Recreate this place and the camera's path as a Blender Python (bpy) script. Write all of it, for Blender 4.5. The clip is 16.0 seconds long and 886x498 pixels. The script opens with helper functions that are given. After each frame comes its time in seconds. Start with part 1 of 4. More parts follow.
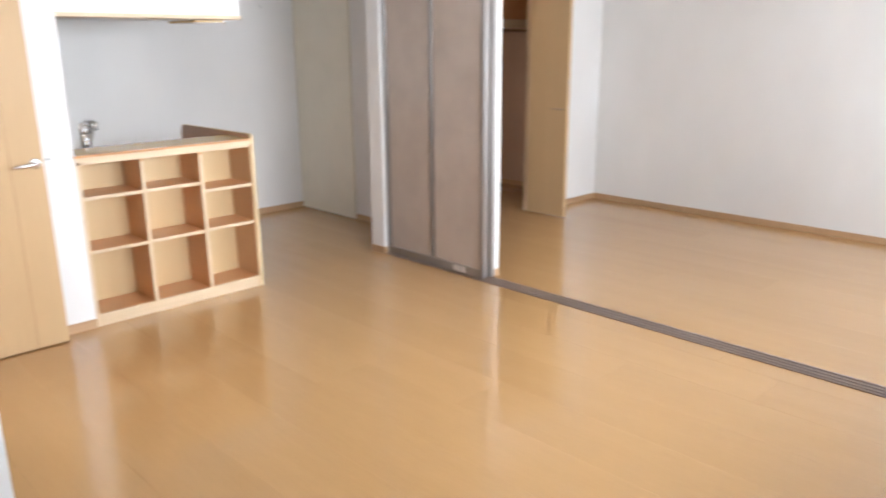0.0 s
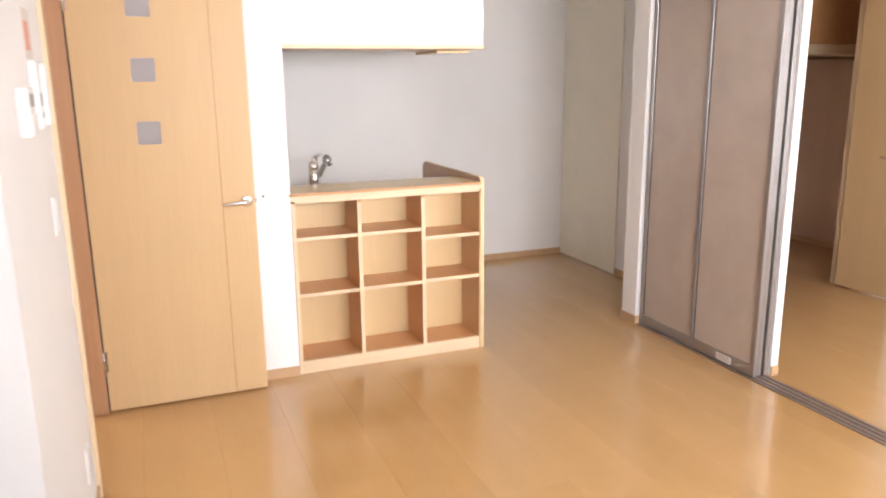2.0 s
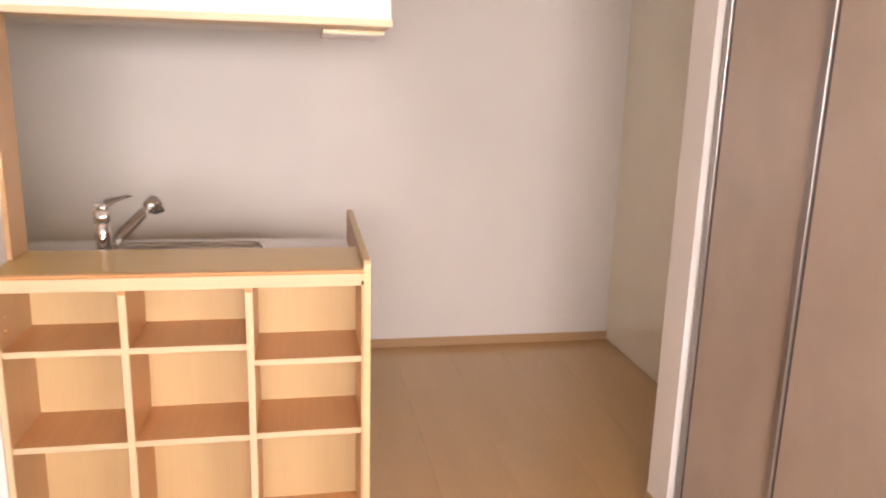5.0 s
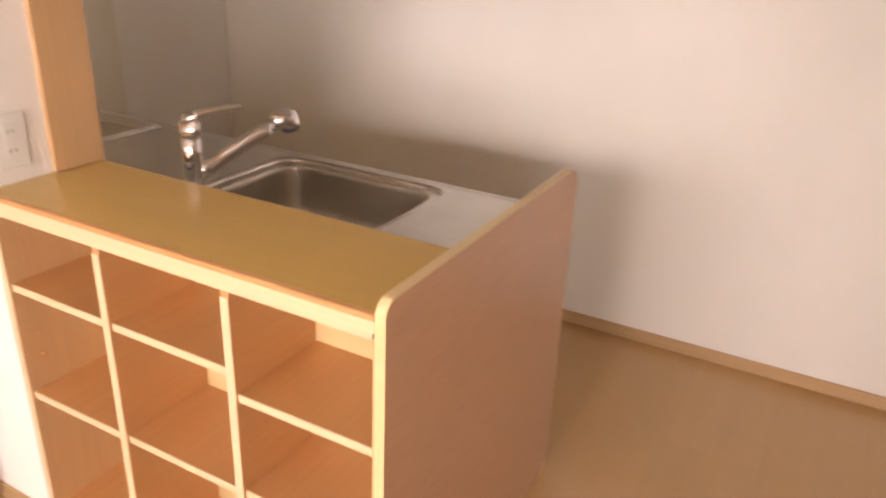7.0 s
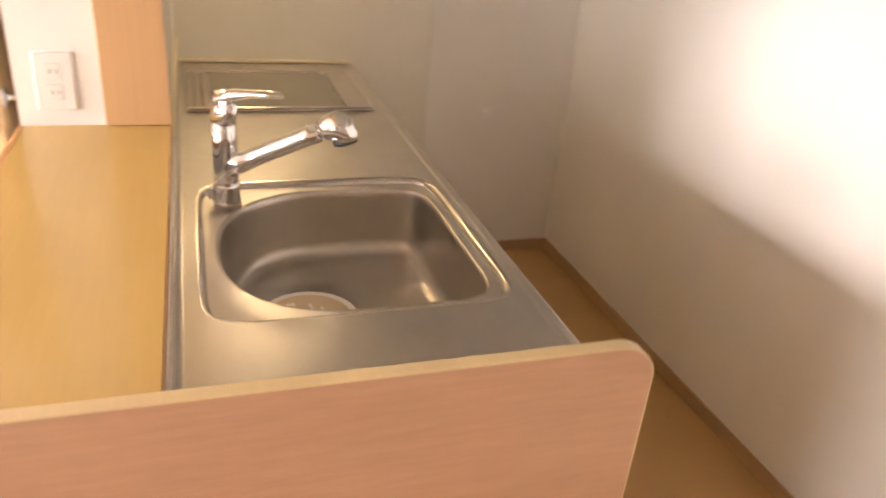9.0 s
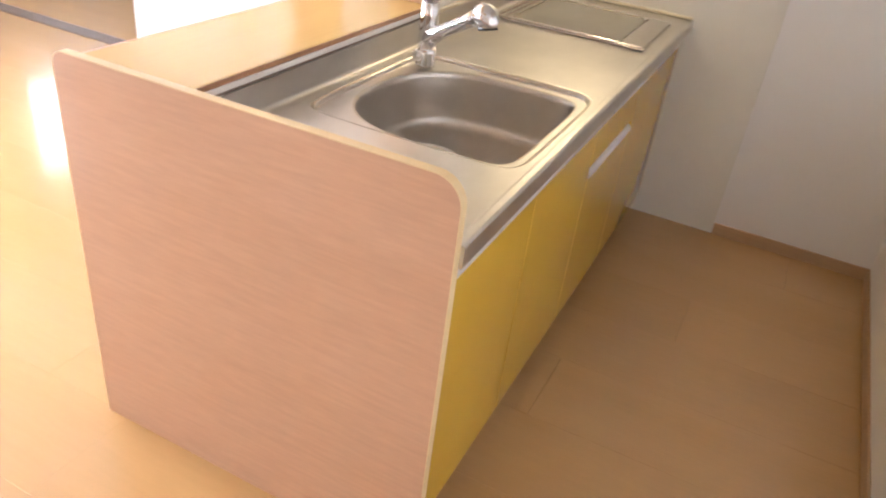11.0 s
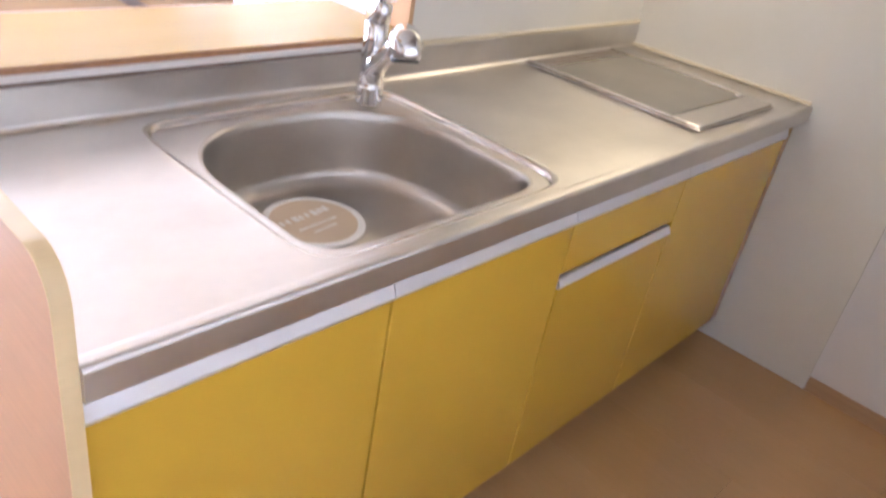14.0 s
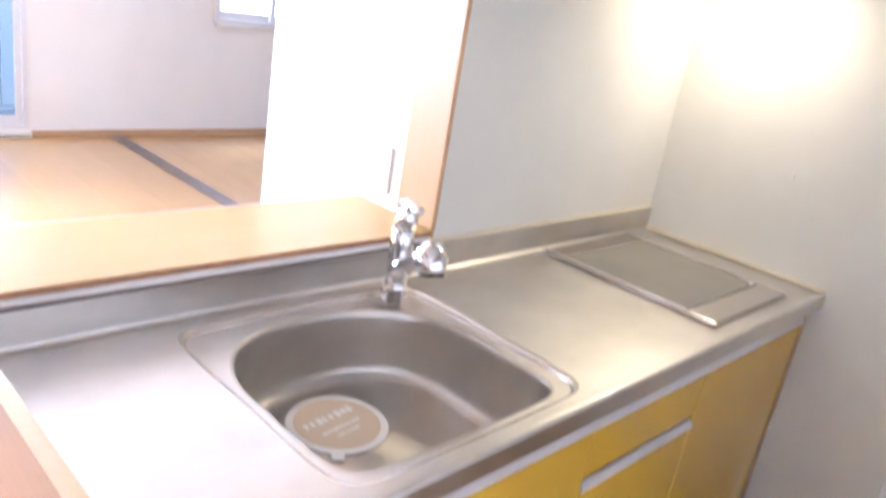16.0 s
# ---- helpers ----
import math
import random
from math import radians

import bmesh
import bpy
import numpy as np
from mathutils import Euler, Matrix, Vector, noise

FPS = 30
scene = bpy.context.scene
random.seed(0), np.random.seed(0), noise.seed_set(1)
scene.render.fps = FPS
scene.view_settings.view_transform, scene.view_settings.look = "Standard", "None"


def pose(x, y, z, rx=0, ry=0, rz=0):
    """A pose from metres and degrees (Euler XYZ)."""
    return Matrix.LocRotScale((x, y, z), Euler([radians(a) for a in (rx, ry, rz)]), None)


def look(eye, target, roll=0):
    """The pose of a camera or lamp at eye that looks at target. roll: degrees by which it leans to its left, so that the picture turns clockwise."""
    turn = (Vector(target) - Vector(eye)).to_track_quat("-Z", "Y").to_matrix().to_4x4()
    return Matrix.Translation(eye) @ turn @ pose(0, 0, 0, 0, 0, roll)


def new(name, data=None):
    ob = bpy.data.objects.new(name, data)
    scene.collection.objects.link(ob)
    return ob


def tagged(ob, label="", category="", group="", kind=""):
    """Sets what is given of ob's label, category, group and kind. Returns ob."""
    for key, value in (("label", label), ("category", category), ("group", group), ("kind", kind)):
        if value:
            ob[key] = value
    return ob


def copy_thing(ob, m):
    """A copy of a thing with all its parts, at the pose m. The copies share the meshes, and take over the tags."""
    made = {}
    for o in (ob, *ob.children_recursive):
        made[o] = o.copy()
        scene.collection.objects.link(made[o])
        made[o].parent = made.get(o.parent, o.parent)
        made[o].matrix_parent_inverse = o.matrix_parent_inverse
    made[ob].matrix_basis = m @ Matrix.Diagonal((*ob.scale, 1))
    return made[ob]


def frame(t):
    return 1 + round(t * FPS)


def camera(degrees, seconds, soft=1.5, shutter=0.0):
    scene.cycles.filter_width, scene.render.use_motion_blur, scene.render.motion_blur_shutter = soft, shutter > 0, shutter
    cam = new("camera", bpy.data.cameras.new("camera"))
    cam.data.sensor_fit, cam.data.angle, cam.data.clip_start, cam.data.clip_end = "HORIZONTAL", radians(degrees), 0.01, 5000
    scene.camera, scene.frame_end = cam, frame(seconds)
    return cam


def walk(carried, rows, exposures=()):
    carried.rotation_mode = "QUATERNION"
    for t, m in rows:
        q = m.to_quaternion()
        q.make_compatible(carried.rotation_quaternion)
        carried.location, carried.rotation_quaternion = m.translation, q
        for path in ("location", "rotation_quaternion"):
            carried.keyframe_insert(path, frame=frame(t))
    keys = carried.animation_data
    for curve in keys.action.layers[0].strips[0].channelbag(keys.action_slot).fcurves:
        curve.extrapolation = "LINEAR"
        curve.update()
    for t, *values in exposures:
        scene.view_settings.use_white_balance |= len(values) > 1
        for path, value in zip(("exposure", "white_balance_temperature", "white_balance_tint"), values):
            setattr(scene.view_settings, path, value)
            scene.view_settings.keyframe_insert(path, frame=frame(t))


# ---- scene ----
cam = camera(61.5, 16.0, soft=2.0, shutter=0.5)
PATH = [
    (0, (-2.42, -4.121, 1.511), (-1.065, -2.749, 0.979), -0.4),
    (0.5, (-2.29, -4.032, 1.507), (-1.132, -2.485, 0.987), -0.4),
    (1, (-2.125, -3.86, 1.519), (-1.005, -2.27, 1.053), 0.3),
    (1.5, (-1.919, -3.761, 1.509), (-0.992, -2.042, 1.078), -1.1),
    (2, (-1.699, -3.686, 1.515), (-0.984, -1.873, 1.065), -0.6),
    (2.5, (-1.509, -3.446, 1.533), (-0.774, -1.636, 1.105), -0.0),
    (3, (-1.266, -3.239, 1.533), (-0.679, -1.364, 1.16), -2.7),
    (3.5, (-0.966, -3.042, 1.566), (-0.528, -1.128, 1.187), -1.2),
    (4, (-0.741, -2.764, 1.561), (-0.295, -0.847, 1.204), 1.3),
    (4.2, (-0.634, -2.638, 1.543), (-0.16, -0.728, 1.186), 0.4),
    (6.5, (0.448, -1.238, 1.509), (0.032, 0.56, 0.739), 4.2),
    (7, (0.566, -0.89, 1.535), (-0.289, 0.734, 0.74), 2.6),
    (7.5, (0.648, -0.553, 1.544), (-0.543, 0.838, 0.739), -0.6),
    (8, (0.645, -0.168, 1.491), (-0.525, 1.217, 0.649), -0.4),
    (8.5, (0.639, 0.095, 1.478), (-0.799, 1.138, 0.56), 0.2),
    (9, (0.686, 0.363, 1.503), (-1.002, 0.968, 0.616), 5.2),
    (9.5, (0.83, 0.676, 1.51), (-0.985, 0.765, 0.676), 5.0),
    (10, (1.019, 0.983, 1.515), (-0.749, 0.732, 0.614), 6.2),
    (12.3, (0.62, 1.502, 1.468), (-0.76, 0.421, 0.506), 10.3),
    (12.5, (0.493, 1.529, 1.468), (-0.889, 0.405, 0.56), 12.2),
    (13, (0.277, 1.538, 1.458), (-1.033, 0.298, 0.593), 9.2),
    (13.5, (0.219, 1.565, 1.43), (-1.152, 0.364, 0.605), 7.6),
    (14, (0.205, 1.557, 1.388), (-1.144, 0.45, 0.41), 10.4),
    (14.5, (0.222, 1.556, 1.38), (-1.064, 0.47, 0.3), 10.8),
    (15, (0.209, 1.554, 1.41), (-1.099, 0.429, 0.4), 10.1),
    (15.5, (0.206, 1.543, 1.446), (-1.163, 0.367, 0.585), 9.9),
    (16, (0.22, 1.519, 1.512), (-1.174, 0.237, 0.866), 9.7),
]
walk(cam, [(t, look(e, g, r)) for t, e, g, r in PATH],
     exposures=[(0.0, -0.25, 5400, 7), (1.0, -0.2, 5650, 10), (2.5, -0.14, 6000, 14), (4.0, -0.28, 6600, 21), (6.5, -0.15, 7000, 23), (7.5, -0.02, 7300, 24),
                (8.5, 0.45, 7000, 21), (10.2, 1.02, 6200, 14), (12.3, 1.15, 4850, 12), (13.4, 1.2, 4850, 13), (14.5, 1.25, 5050, 17), (16.0, 1.42, 4750, 15)])

# ---- world, sun and large lights ----
world = bpy.data.worlds.new("sky")
scene.world = world
world.use_nodes = True
_wn = world.node_tree.nodes
_sky = _wn.new("ShaderNodeTexSky")
_sky.sky_type = "NISHITA"
_sky.sun_disc = False
_sky.sun_elevation = radians(62)
_sky.sun_rotation = radians(150)
world.node_tree.links.new(_sky.outputs[0], _wn["Background"].inputs[0])
_wn["Background"].inputs[1].default_value = 0.12

sun = new("sun", bpy.data.lights.new("sun", "SUN"))
sun.data.energy, sun.data.angle, sun.data.color = 1.5, radians(12), (1.0, 0.96, 0.9)
sun.matrix_world = look((0, 0, 10), (0.9, 1.6, 6.5))


def area_light(name, eye, target, w, h, watts, color, spread=180):
    ob = new(name, bpy.data.lights.new(name, "AREA"))
    ob.data.shape, ob.data.size, ob.data.size_y = "RECTANGLE", w, h
    ob.data.energy, ob.data.color, ob.data.spread = watts, color, radians(spread)
    ob.matrix_world = look(eye, target)
    return ob


DAY = (1.0, 0.945, 0.89)
area_light("window_light", (-0.1, -4.61, 1.70), (0.1, 0.0, 1.0), 2.2, 0.55, 60, DAY, 95)
area_light("window_light", (-0.4, -4.66, 1.05), (-0.2, -3.4, 2.4), 2.0, 0.9, 28, DAY)
area_light("window_light", (2.4, -4.61, 1.75), (-1.2, 1.87, 1.0), 1.5, 0.45, 13, DAY, 95)
area_light("window_light", (2.5, -4.66, 1.05), (2.7, -2.6, 2.2), 1.6, 0.9, 62, DAY)
area_light("window_light", (-3.55, -4.64, 1.5), (-3.4, 0.4, 0.9), 1.1, 0.9, 9, DAY)
area_light("hood_light", (-1.96, 0.56, 1.722), (-1.96, 0.56, 0.0), 0.13, 0.11, 1.8, (1.0, 0.74, 0.40))
# unseen lamp without a fixture, added to brighten the hall
area_light("hall_fill", (-2.75, 0.2, 2.36), (-2.75, 0.2, 0.0), 0.3, 0.3, 24, (1.0, 0.88, 0.76))


# ---- materials ----
def mat(name, color, rough=0.5, metal=0.0, spec=0.5, coat=0.0):
    m = bpy.data.materials.new(name)
    m.use_nodes = True
    b = m.node_tree.nodes["Principled BSDF"]
    b.inputs["Base Color"].default_value = (*color, 1)
    b.inputs["Roughness"].default_value = rough
    b.inputs["Metallic"].default_value = metal
    b.inputs["Specular IOR Level"].default_value = spec
    b.inputs["Coat Weight"].default_value = coat
    b.inputs["Coat Roughness"].default_value = 0.08
    return m


def node(m, kind, **kw):
    n = m.node_tree.nodes.new(kind)
    for k, v in kw.items():
        n.inputs[k.replace("_", " ")].default_value = v
    return n


def coords(m, scale, rot=(0, 0, 0), per_object=False):
    """Object coordinates, stretched, and moved about for each piece."""
    L = m.node_tree.links
    tc = m.node_tree.nodes.new("ShaderNodeTexCoord")
    mp = m.node_tree.nodes.new("ShaderNodeMapping")
    mp.inputs["Scale"].default_value = scale
    mp.inputs["Rotation"].default_value = rot
    L.new(tc.outputs["Object"], mp.inputs["Vector"])
    if per_object:
        oi = m.node_tree.nodes.new("ShaderNodeObjectInfo")
        mul = m.node_tree.nodes.new("ShaderNodeMath")
        mul.operation = "MULTIPLY"
        mul.inputs[1].default_value = 37.0
        L.new(oi.outputs["Random"], mul.inputs[0])
        L.new(mul.outputs[0], mp.inputs["Location"])
    return mp


def ramp(m, lo, hi, a=0.3, b=0.7):
    r = m.node_tree.nodes.new("ShaderNodeValToRGB")
    r.color_ramp.elements[0].position, r.color_ramp.elements[1].position = a, b
    r.color_ramp.elements[0].color, r.color_ramp.elements[1].color = (*lo, 1), (*hi, 1)
    return r


def bump(m, src, strength, dist):
    bp = m.node_tree.nodes.new("ShaderNodeBump")
    bp.inputs["Strength"].default_value, bp.inputs["Distance"].default_value = strength, dist
    m.node_tree.links.new(src, bp.inputs["Height"])
    m.node_tree.links.new(bp.outputs[0], m.node_tree.nodes["Principled BSDF"].inputs["Normal"])


def rough_var(m, src, lo, hi):
    mr = m.node_tree.nodes.new("ShaderNodeMapRange")
    mr.inputs["To Min"].default_value, mr.inputs["To Max"].default_value = lo, hi
    m.node_tree.links.new(src, mr.inputs["Value"])
    m.node_tree.links.new(mr.outputs[0], m.node_tree.nodes["Principled BSDF"].inputs["Roughness"])


def shade(c, f):
    return tuple(min(1.0, v * f) for v in c)


def wood(name, color, axis="z", rough=0.35, contrast=0.12, per_object=False, coat=0.0, spec=0.5, band=0.07, run=1.2):
    """Straight-grained laminate: long fine streaks, soft bands and short pores."""
    m = mat(name, color, rough, spec=spec, coat=coat)
    L = m.node_tree.links
    base = m.node_tree.nodes["Principled BSDF"].inputs["Base Color"]
    fine = {"x": (run, 60, 60), "y": (60, run, 60), "z": (60, 60, run)}[axis]
    mp = coords(m, fine, per_object=per_object)
    n1 = node(m, "ShaderNodeTexNoise", Scale=1.6, Detail=5.0, Roughness=0.65)
    L.new(mp.outputs[0], n1.inputs["Vector"])
    r1 = ramp(m, shade(color, 1 - contrast), shade(color, 1 + contrast * 0.7))
    L.new(n1.outputs["Fac"], r1.inputs[0])
    broad = {"x": (0.5, 7, 7), "y": (7, 0.5, 7), "z": (7, 7, 0.5)}[axis]
    mp2 = coords(m, broad, per_object=per_object)
    n2 = node(m, "ShaderNodeTexNoise", Scale=1.0, Detail=2.0)
    L.new(mp2.outputs[0], n2.inputs["Vector"])
    r2 = ramp(m, (1 - band, 1 - band * 1.2, 1 - band * 1.5), (1, 1, 1))
    L.new(n2.outputs["Fac"], r2.inputs[0])
    mx = m.node_tree.nodes.new("ShaderNodeMix")
    mx.data_type, mx.blend_type = "RGBA", "MULTIPLY"
    mx.inputs["Factor"].default_value = 1.0
    L.new(r1.outputs[0], mx.inputs["A"])
    L.new(r2.outputs[0], mx.inputs["B"])
    out = mx.outputs["Result"]
    if per_object:
        oi = m.node_tree.nodes.new("ShaderNodeObjectInfo")
        r3 = ramp(m, (0.965, 0.96, 0.955), (1.0, 1.0, 1.0), 0.0, 1.0)
        L.new(oi.outputs["Random"], r3.inputs[0])
        my = m.node_tree.nodes.new("ShaderNodeMix")
        my.data_type, my.blend_type = "RGBA", "MULTIPLY"
        my.inputs["Factor"].default_value = 1.0
        L.new(out, my.inputs["A"])
        L.new(r3.outputs[0], my.inputs["B"])
        out = my.outputs["Result"]
    L.new(out, base)
    bump(m, n1.outputs["Fac"], 0.05, 0.0005)
    rough_var(m, n2.outputs["Fac"], rough - 0.04, rough + 0.06)
    return m


def paper(name, color, scale=260.0, strength=0.25, rough=0.75):
    """Embossed vinyl wallpaper with faint broad unevenness."""
    m = mat(name, color, rough, spec=0.25)
    L = m.node_tree.links
    mp = coords(m, (1, 1, 0.6))
    n1 = node(m, "ShaderNodeTexNoise", Scale=scale, Detail=3.0)
    L.new(mp.outputs[0], n1.inputs["Vector"])
    n2 = node(m, "ShaderNodeTexNoise", Scale=1.7, Detail=3.0)
    L.new(mp.outputs[0], n2.inputs["Vector"])
    r = ramp(m, shade(color, 0.95), color, 0.35, 0.65)
    L.new(n2.outputs["Fac"], r.inputs[0])
    L.new(r.outputs[0], m.node_tree.nodes["Principled BSDF"].inputs["Base Color"])
    bump(m, n1.outputs["Fac"], strength, 0.0012)
    return m


def brushed(name, color, axis="x", rough=0.3, spread=0.12):
    """Brushed and slightly stained stainless steel."""
    m = mat(name, color, rough, 1.0)
    L = m.node_tree.links
    sc = {"x": (3, 260, 260), "y": (260, 3, 260), "z": (260, 260, 3)}[axis]
    mp = coords(m, sc)
    n1 = node(m, "ShaderNodeTexNoise", Scale=1.0, Detail=3.0)
    L.new(mp.outputs[0], n1.inputs["Vector"])
    mp2 = coords(m, (5, 7, 7))
    n2 = node(m, "ShaderNodeTexNoise", Scale=1.3, Detail=5.0, Roughness=0.6)
    L.new(mp2.outputs[0], n2.inputs["Vector"])
    rough_var(m, n2.outputs["Fac"], rough - 0.02, rough + spread)
    r = ramp(m, shade(color, 0.9), shade(color, 1.04), 0.3, 0.7)
    L.new(n2.outputs["Fac"], r.inputs[0])
    L.new(r.outputs[0], m.node_tree.nodes["Principled BSDF"].inputs["Base Color"])
    bump(m, n1.outputs["Fac"], 0.06, 0.0005)
    return m


def gloss(name, color, rough, spec=0.5, coat=0.0, dirt=0.04):
    """Smooth sheet or paint with faint smudges."""
    m = mat(name, color, rough, spec=spec, coat=coat)
    L = m.node_tree.links
    mp = coords(m, (2.5, 2.5, 2.5))
    n = node(m, "ShaderNodeTexNoise", Scale=1.6, Detail=4.0)
    L.new(mp.outputs[0], n.inputs["Vector"])
    r = ramp(m, shade(color, 1 - dirt), color, 0.3, 0.6)
    L.new(n.outputs["Fac"], r.inputs[0])
    L.new(r.outputs[0], m.node_tree.nodes["Principled BSDF"].inputs["Base Color"])
    rough_var(m, n.outputs["Fac"], max(0.02, rough - 0.03), rough + 0.06)
    return m


M_WALL = paper("white_wallpaper", (0.86, 0.835, 0.805))
M_CEIL = paper("ceiling_paper", (0.86, 0.85, 0.83), 180, 0.3)
M_PANEL = gloss("kitchen_panel", (0.79, 0.76, 0.675), 0.2, 0.5)
M_CLOSETDOOR = gloss("pale_gloss_board", (0.88, 0.83, 0.70), 0.2, 0.5)
M_FLOOR = wood("maple_floor", (0.51, 0.303, 0.122), "y", 0.2, 0.028, True, coat=0.6, band=0.045, run=6.0)
M_SUB = mat("dark_subfloor", (0.10, 0.06, 0.03), 0.8)
M_WOODZ = wood("maple_laminate_upright", (0.60, 0.375, 0.19), "z", 0.36, 0.06)
M_WOODX = wood("maple_laminate_level", (0.60, 0.405, 0.138), "x", 0.18, 0.025, band=0.04, run=4.0)
M_BACK = wood("maple_back_board", (0.66, 0.475, 0.245), "z", 0.4, 0.03, band=0.05, run=3.0)
# brown with upright grain, for the walls inside the closet
M_BROWN = wood("closet_brown_grain", (0.62, 0.45, 0.34), "z", 0.5, 0.05)
M_SIDE = wood("maple_end_panel", (0.555, 0.33, 0.205), "y", 0.34, 0.075, spec=0.5, band=0.05, run=5.0)
M_BAND = wood("cream_edge_band", (0.72, 0.56, 0.31), "x", 0.4, 0.04)
M_WOODY = wood("maple_laminate_side", (0.60, 0.315, 0.13), "y", 0.36, 0.06)
M_EDGE = wood("maple_edge_band", (0.72, 0.56, 0.36), "z", 0.4, 0.05)
M_EDGEX = wood("maple_edge_band_level", (0.72, 0.56, 0.36), "x", 0.4, 0.05)
M_DOOR = wood("maple_door", (0.58, 0.40, 0.205), "z", 0.45, 0.032, band=0.045, run=3.0, spec=0.3)
M_FRAME = wood("reddish_door_frame", (0.42, 0.225, 0.11), "z", 0.4)
M_BASE = wood("baseboard_wood", (0.52, 0.335, 0.18), "x", 0.45, 0.08)
M_BASEY = wood("baseboard_wood_side", (0.52, 0.335, 0.18), "y", 0.45, 0.08)
M_CREAM = gloss("cream_strip", (0.72, 0.64, 0.47), 0.4)
M_DARK = mat("dark_gap", (0.03, 0.025, 0.02), 0.8)
M_ALU = gloss("grey_aluminium", (0.36, 0.335, 0.315), 0.30, 0.5)
M_ALU.node_tree.nodes["Principled BSDF"].inputs["Metallic"].default_value = 0.7
M_ALUL = gloss("pale_aluminium_pull", (0.76, 0.75, 0.76), 0.34)
M_ALUL.node_tree.nodes["Principled BSDF"].inputs["Metallic"].default_value = 0.6
M_TRACK = gloss("brown_grey_track", (0.21, 0.15, 0.115), 0.42)
M_TRACKD = mat("track_groove", (0.07, 0.055, 0.05), 0.6)
M_STEEL = brushed("worktop_steel", (0.67, 0.64, 0.60), "x", 0.30)
# same steel made darker: the bowl's dim reflections are put into the colour
M_BOWL = brushed("shaded_bowl_steel", (0.56, 0.525, 0.47), "x", 0.305, 0.06)
M_NOSE = brushed("polished_worktop_edge", (0.64, 0.605, 0.56), "x", 0.225, 0.04)
M_CHROME = mat("chrome", (0.86, 0.86, 0.87), 0.05, 1.0)
M_SATIN = mat("satin_nickel", (0.70, 0.69, 0.67), 0.25, 1.0)
M_BLACK = mat("black_rubber", (0.02, 0.02, 0.02), 0.5)
M_YELLOW = gloss("yellow_gloss_laminate", (0.60, 0.375, 0.032), 0.13, 0.4, 0.2, 0.03)
M_YEDGE = gloss("yellow_edge", (0.45, 0.26, 0.03), 0.3)
M_CARCASS = gloss("grey_carcass", (0.28, 0.26, 0.23), 0.5)
M_WHITE = gloss("white_plastic", (0.80, 0.79, 0.76), 0.32)
M_CABWHITE = gloss("white_cabinet_board", (0.82, 0.79, 0.75), 0.4)
M_GREYGLASS = gloss("grey_hob_plate", (0.27, 0.25, 0.21), 0.2, dirt=0.12)
M_TAN = gloss("tan_drain_cover", (0.66, 0.53, 0.36), 0.5)
M_INK = mat("white_print", (0.85, 0.83, 0.78), 0.5)
M_GREYINK = mat("grey_print", (0.35, 0.34, 0.33), 0.6)
M_PINKINK = mat("salmon_print", (0.70, 0.33, 0.24), 0.6)
M_PAPERSHEET = mat("paper_sheet", (0.72, 0.66, 0.60), 0.7)
M_CONC = gloss("balcony_concrete", (0.42, 0.43, 0.44), 0.7)
M_RAIL = gloss("pale_blue_balustrade", (0.55, 0.64, 0.70), 0.35)
M_GROUND = gloss("outside_ground", (0.16, 0.17, 0.13), 0.9, dirt=0.4)


def make_glass(name, color, rough, ior=1.45):
    m = mat(name, color, rough)
    b = m.node_tree.nodes["Principled BSDF"]
    b.inputs["Transmission Weight"].default_value = 1.0
    b.inputs["IOR"].default_value = ior
    return m


M_GLASS = make_glass("clear_glass", (0.97, 0.99, 0.99), 0.0)
M_SMALLGLASS = make_glass("frosted_small_glass", (0.50, 0.45, 0.44), 0.35)
M_SMALLGLASS.node_tree.nodes["Principled BSDF"].inputs["Transmission Weight"].default_value = 0.45
# frosted sheet of the sliding panels
M_FROST = gloss("frosted_sheet", (0.62, 0.52, 0.44), 0.22, 0.8, dirt=0.1)
M_FROST.node_tree.nodes["Principled BSDF"].inputs["Transmission Weight"].default_value = 0.2


# ---- mesh helpers ----
def part(name, bm, material, parent=None, label="", smooth=False):
    me = bpy.data.meshes.new(name)
    bm.normal_update()
    bmesh.ops.recalc_face_normals(bm, faces=bm.faces)
    bm.to_mesh(me)
    bm.free()
    me.materials.append(material)
    if smooth:
        me.shade_smooth()
    ob = new(name, me)
    if parent is not None:
        ob.parent = parent
    if label:
        ob["label"] = label
    return ob


def thing(name, label, category, loc=(0, 0, 0), group="", kind=""):
    return tagged(new_at(name, loc), label, category, group, kind)


def new_at(name, loc):
    ob = new(name)
    ob.empty_display_size = 0.05
    ob.location = loc
    return ob


def add_box(bm, x0, x1, y0, y1, z0, z1):
    xs, ys, zs = sorted((x0, x1)), sorted((y0, y1)), sorted((z0, z1))
    v = [bm.verts.new((x, y, z)) for x in xs for y in ys for z in zs]
    for f in ((0, 1, 3, 2), (4, 6, 7, 5), (0, 4, 5, 1), (2, 3, 7, 6), (0, 2, 6, 4), (1, 5, 7, 3)):
        bm.faces.new([v[i] for i in f])
    return v


def box(x0, x1, y0, y1, z0, z1, bevel=0.0, seg=2):
    bm = bmesh.new()
    add_box(bm, x0, x1, y0, y1, z0, z1)
    if bevel:
        bmesh.ops.bevel(bm, geom=bm.edges[:], offset=bevel, segments=seg, affect="EDGES", profile=0.5)
    return bm


def boxes(*bs):
    bm = bmesh.new()
    for b in bs:
        add_box(bm, *b)
    return bm


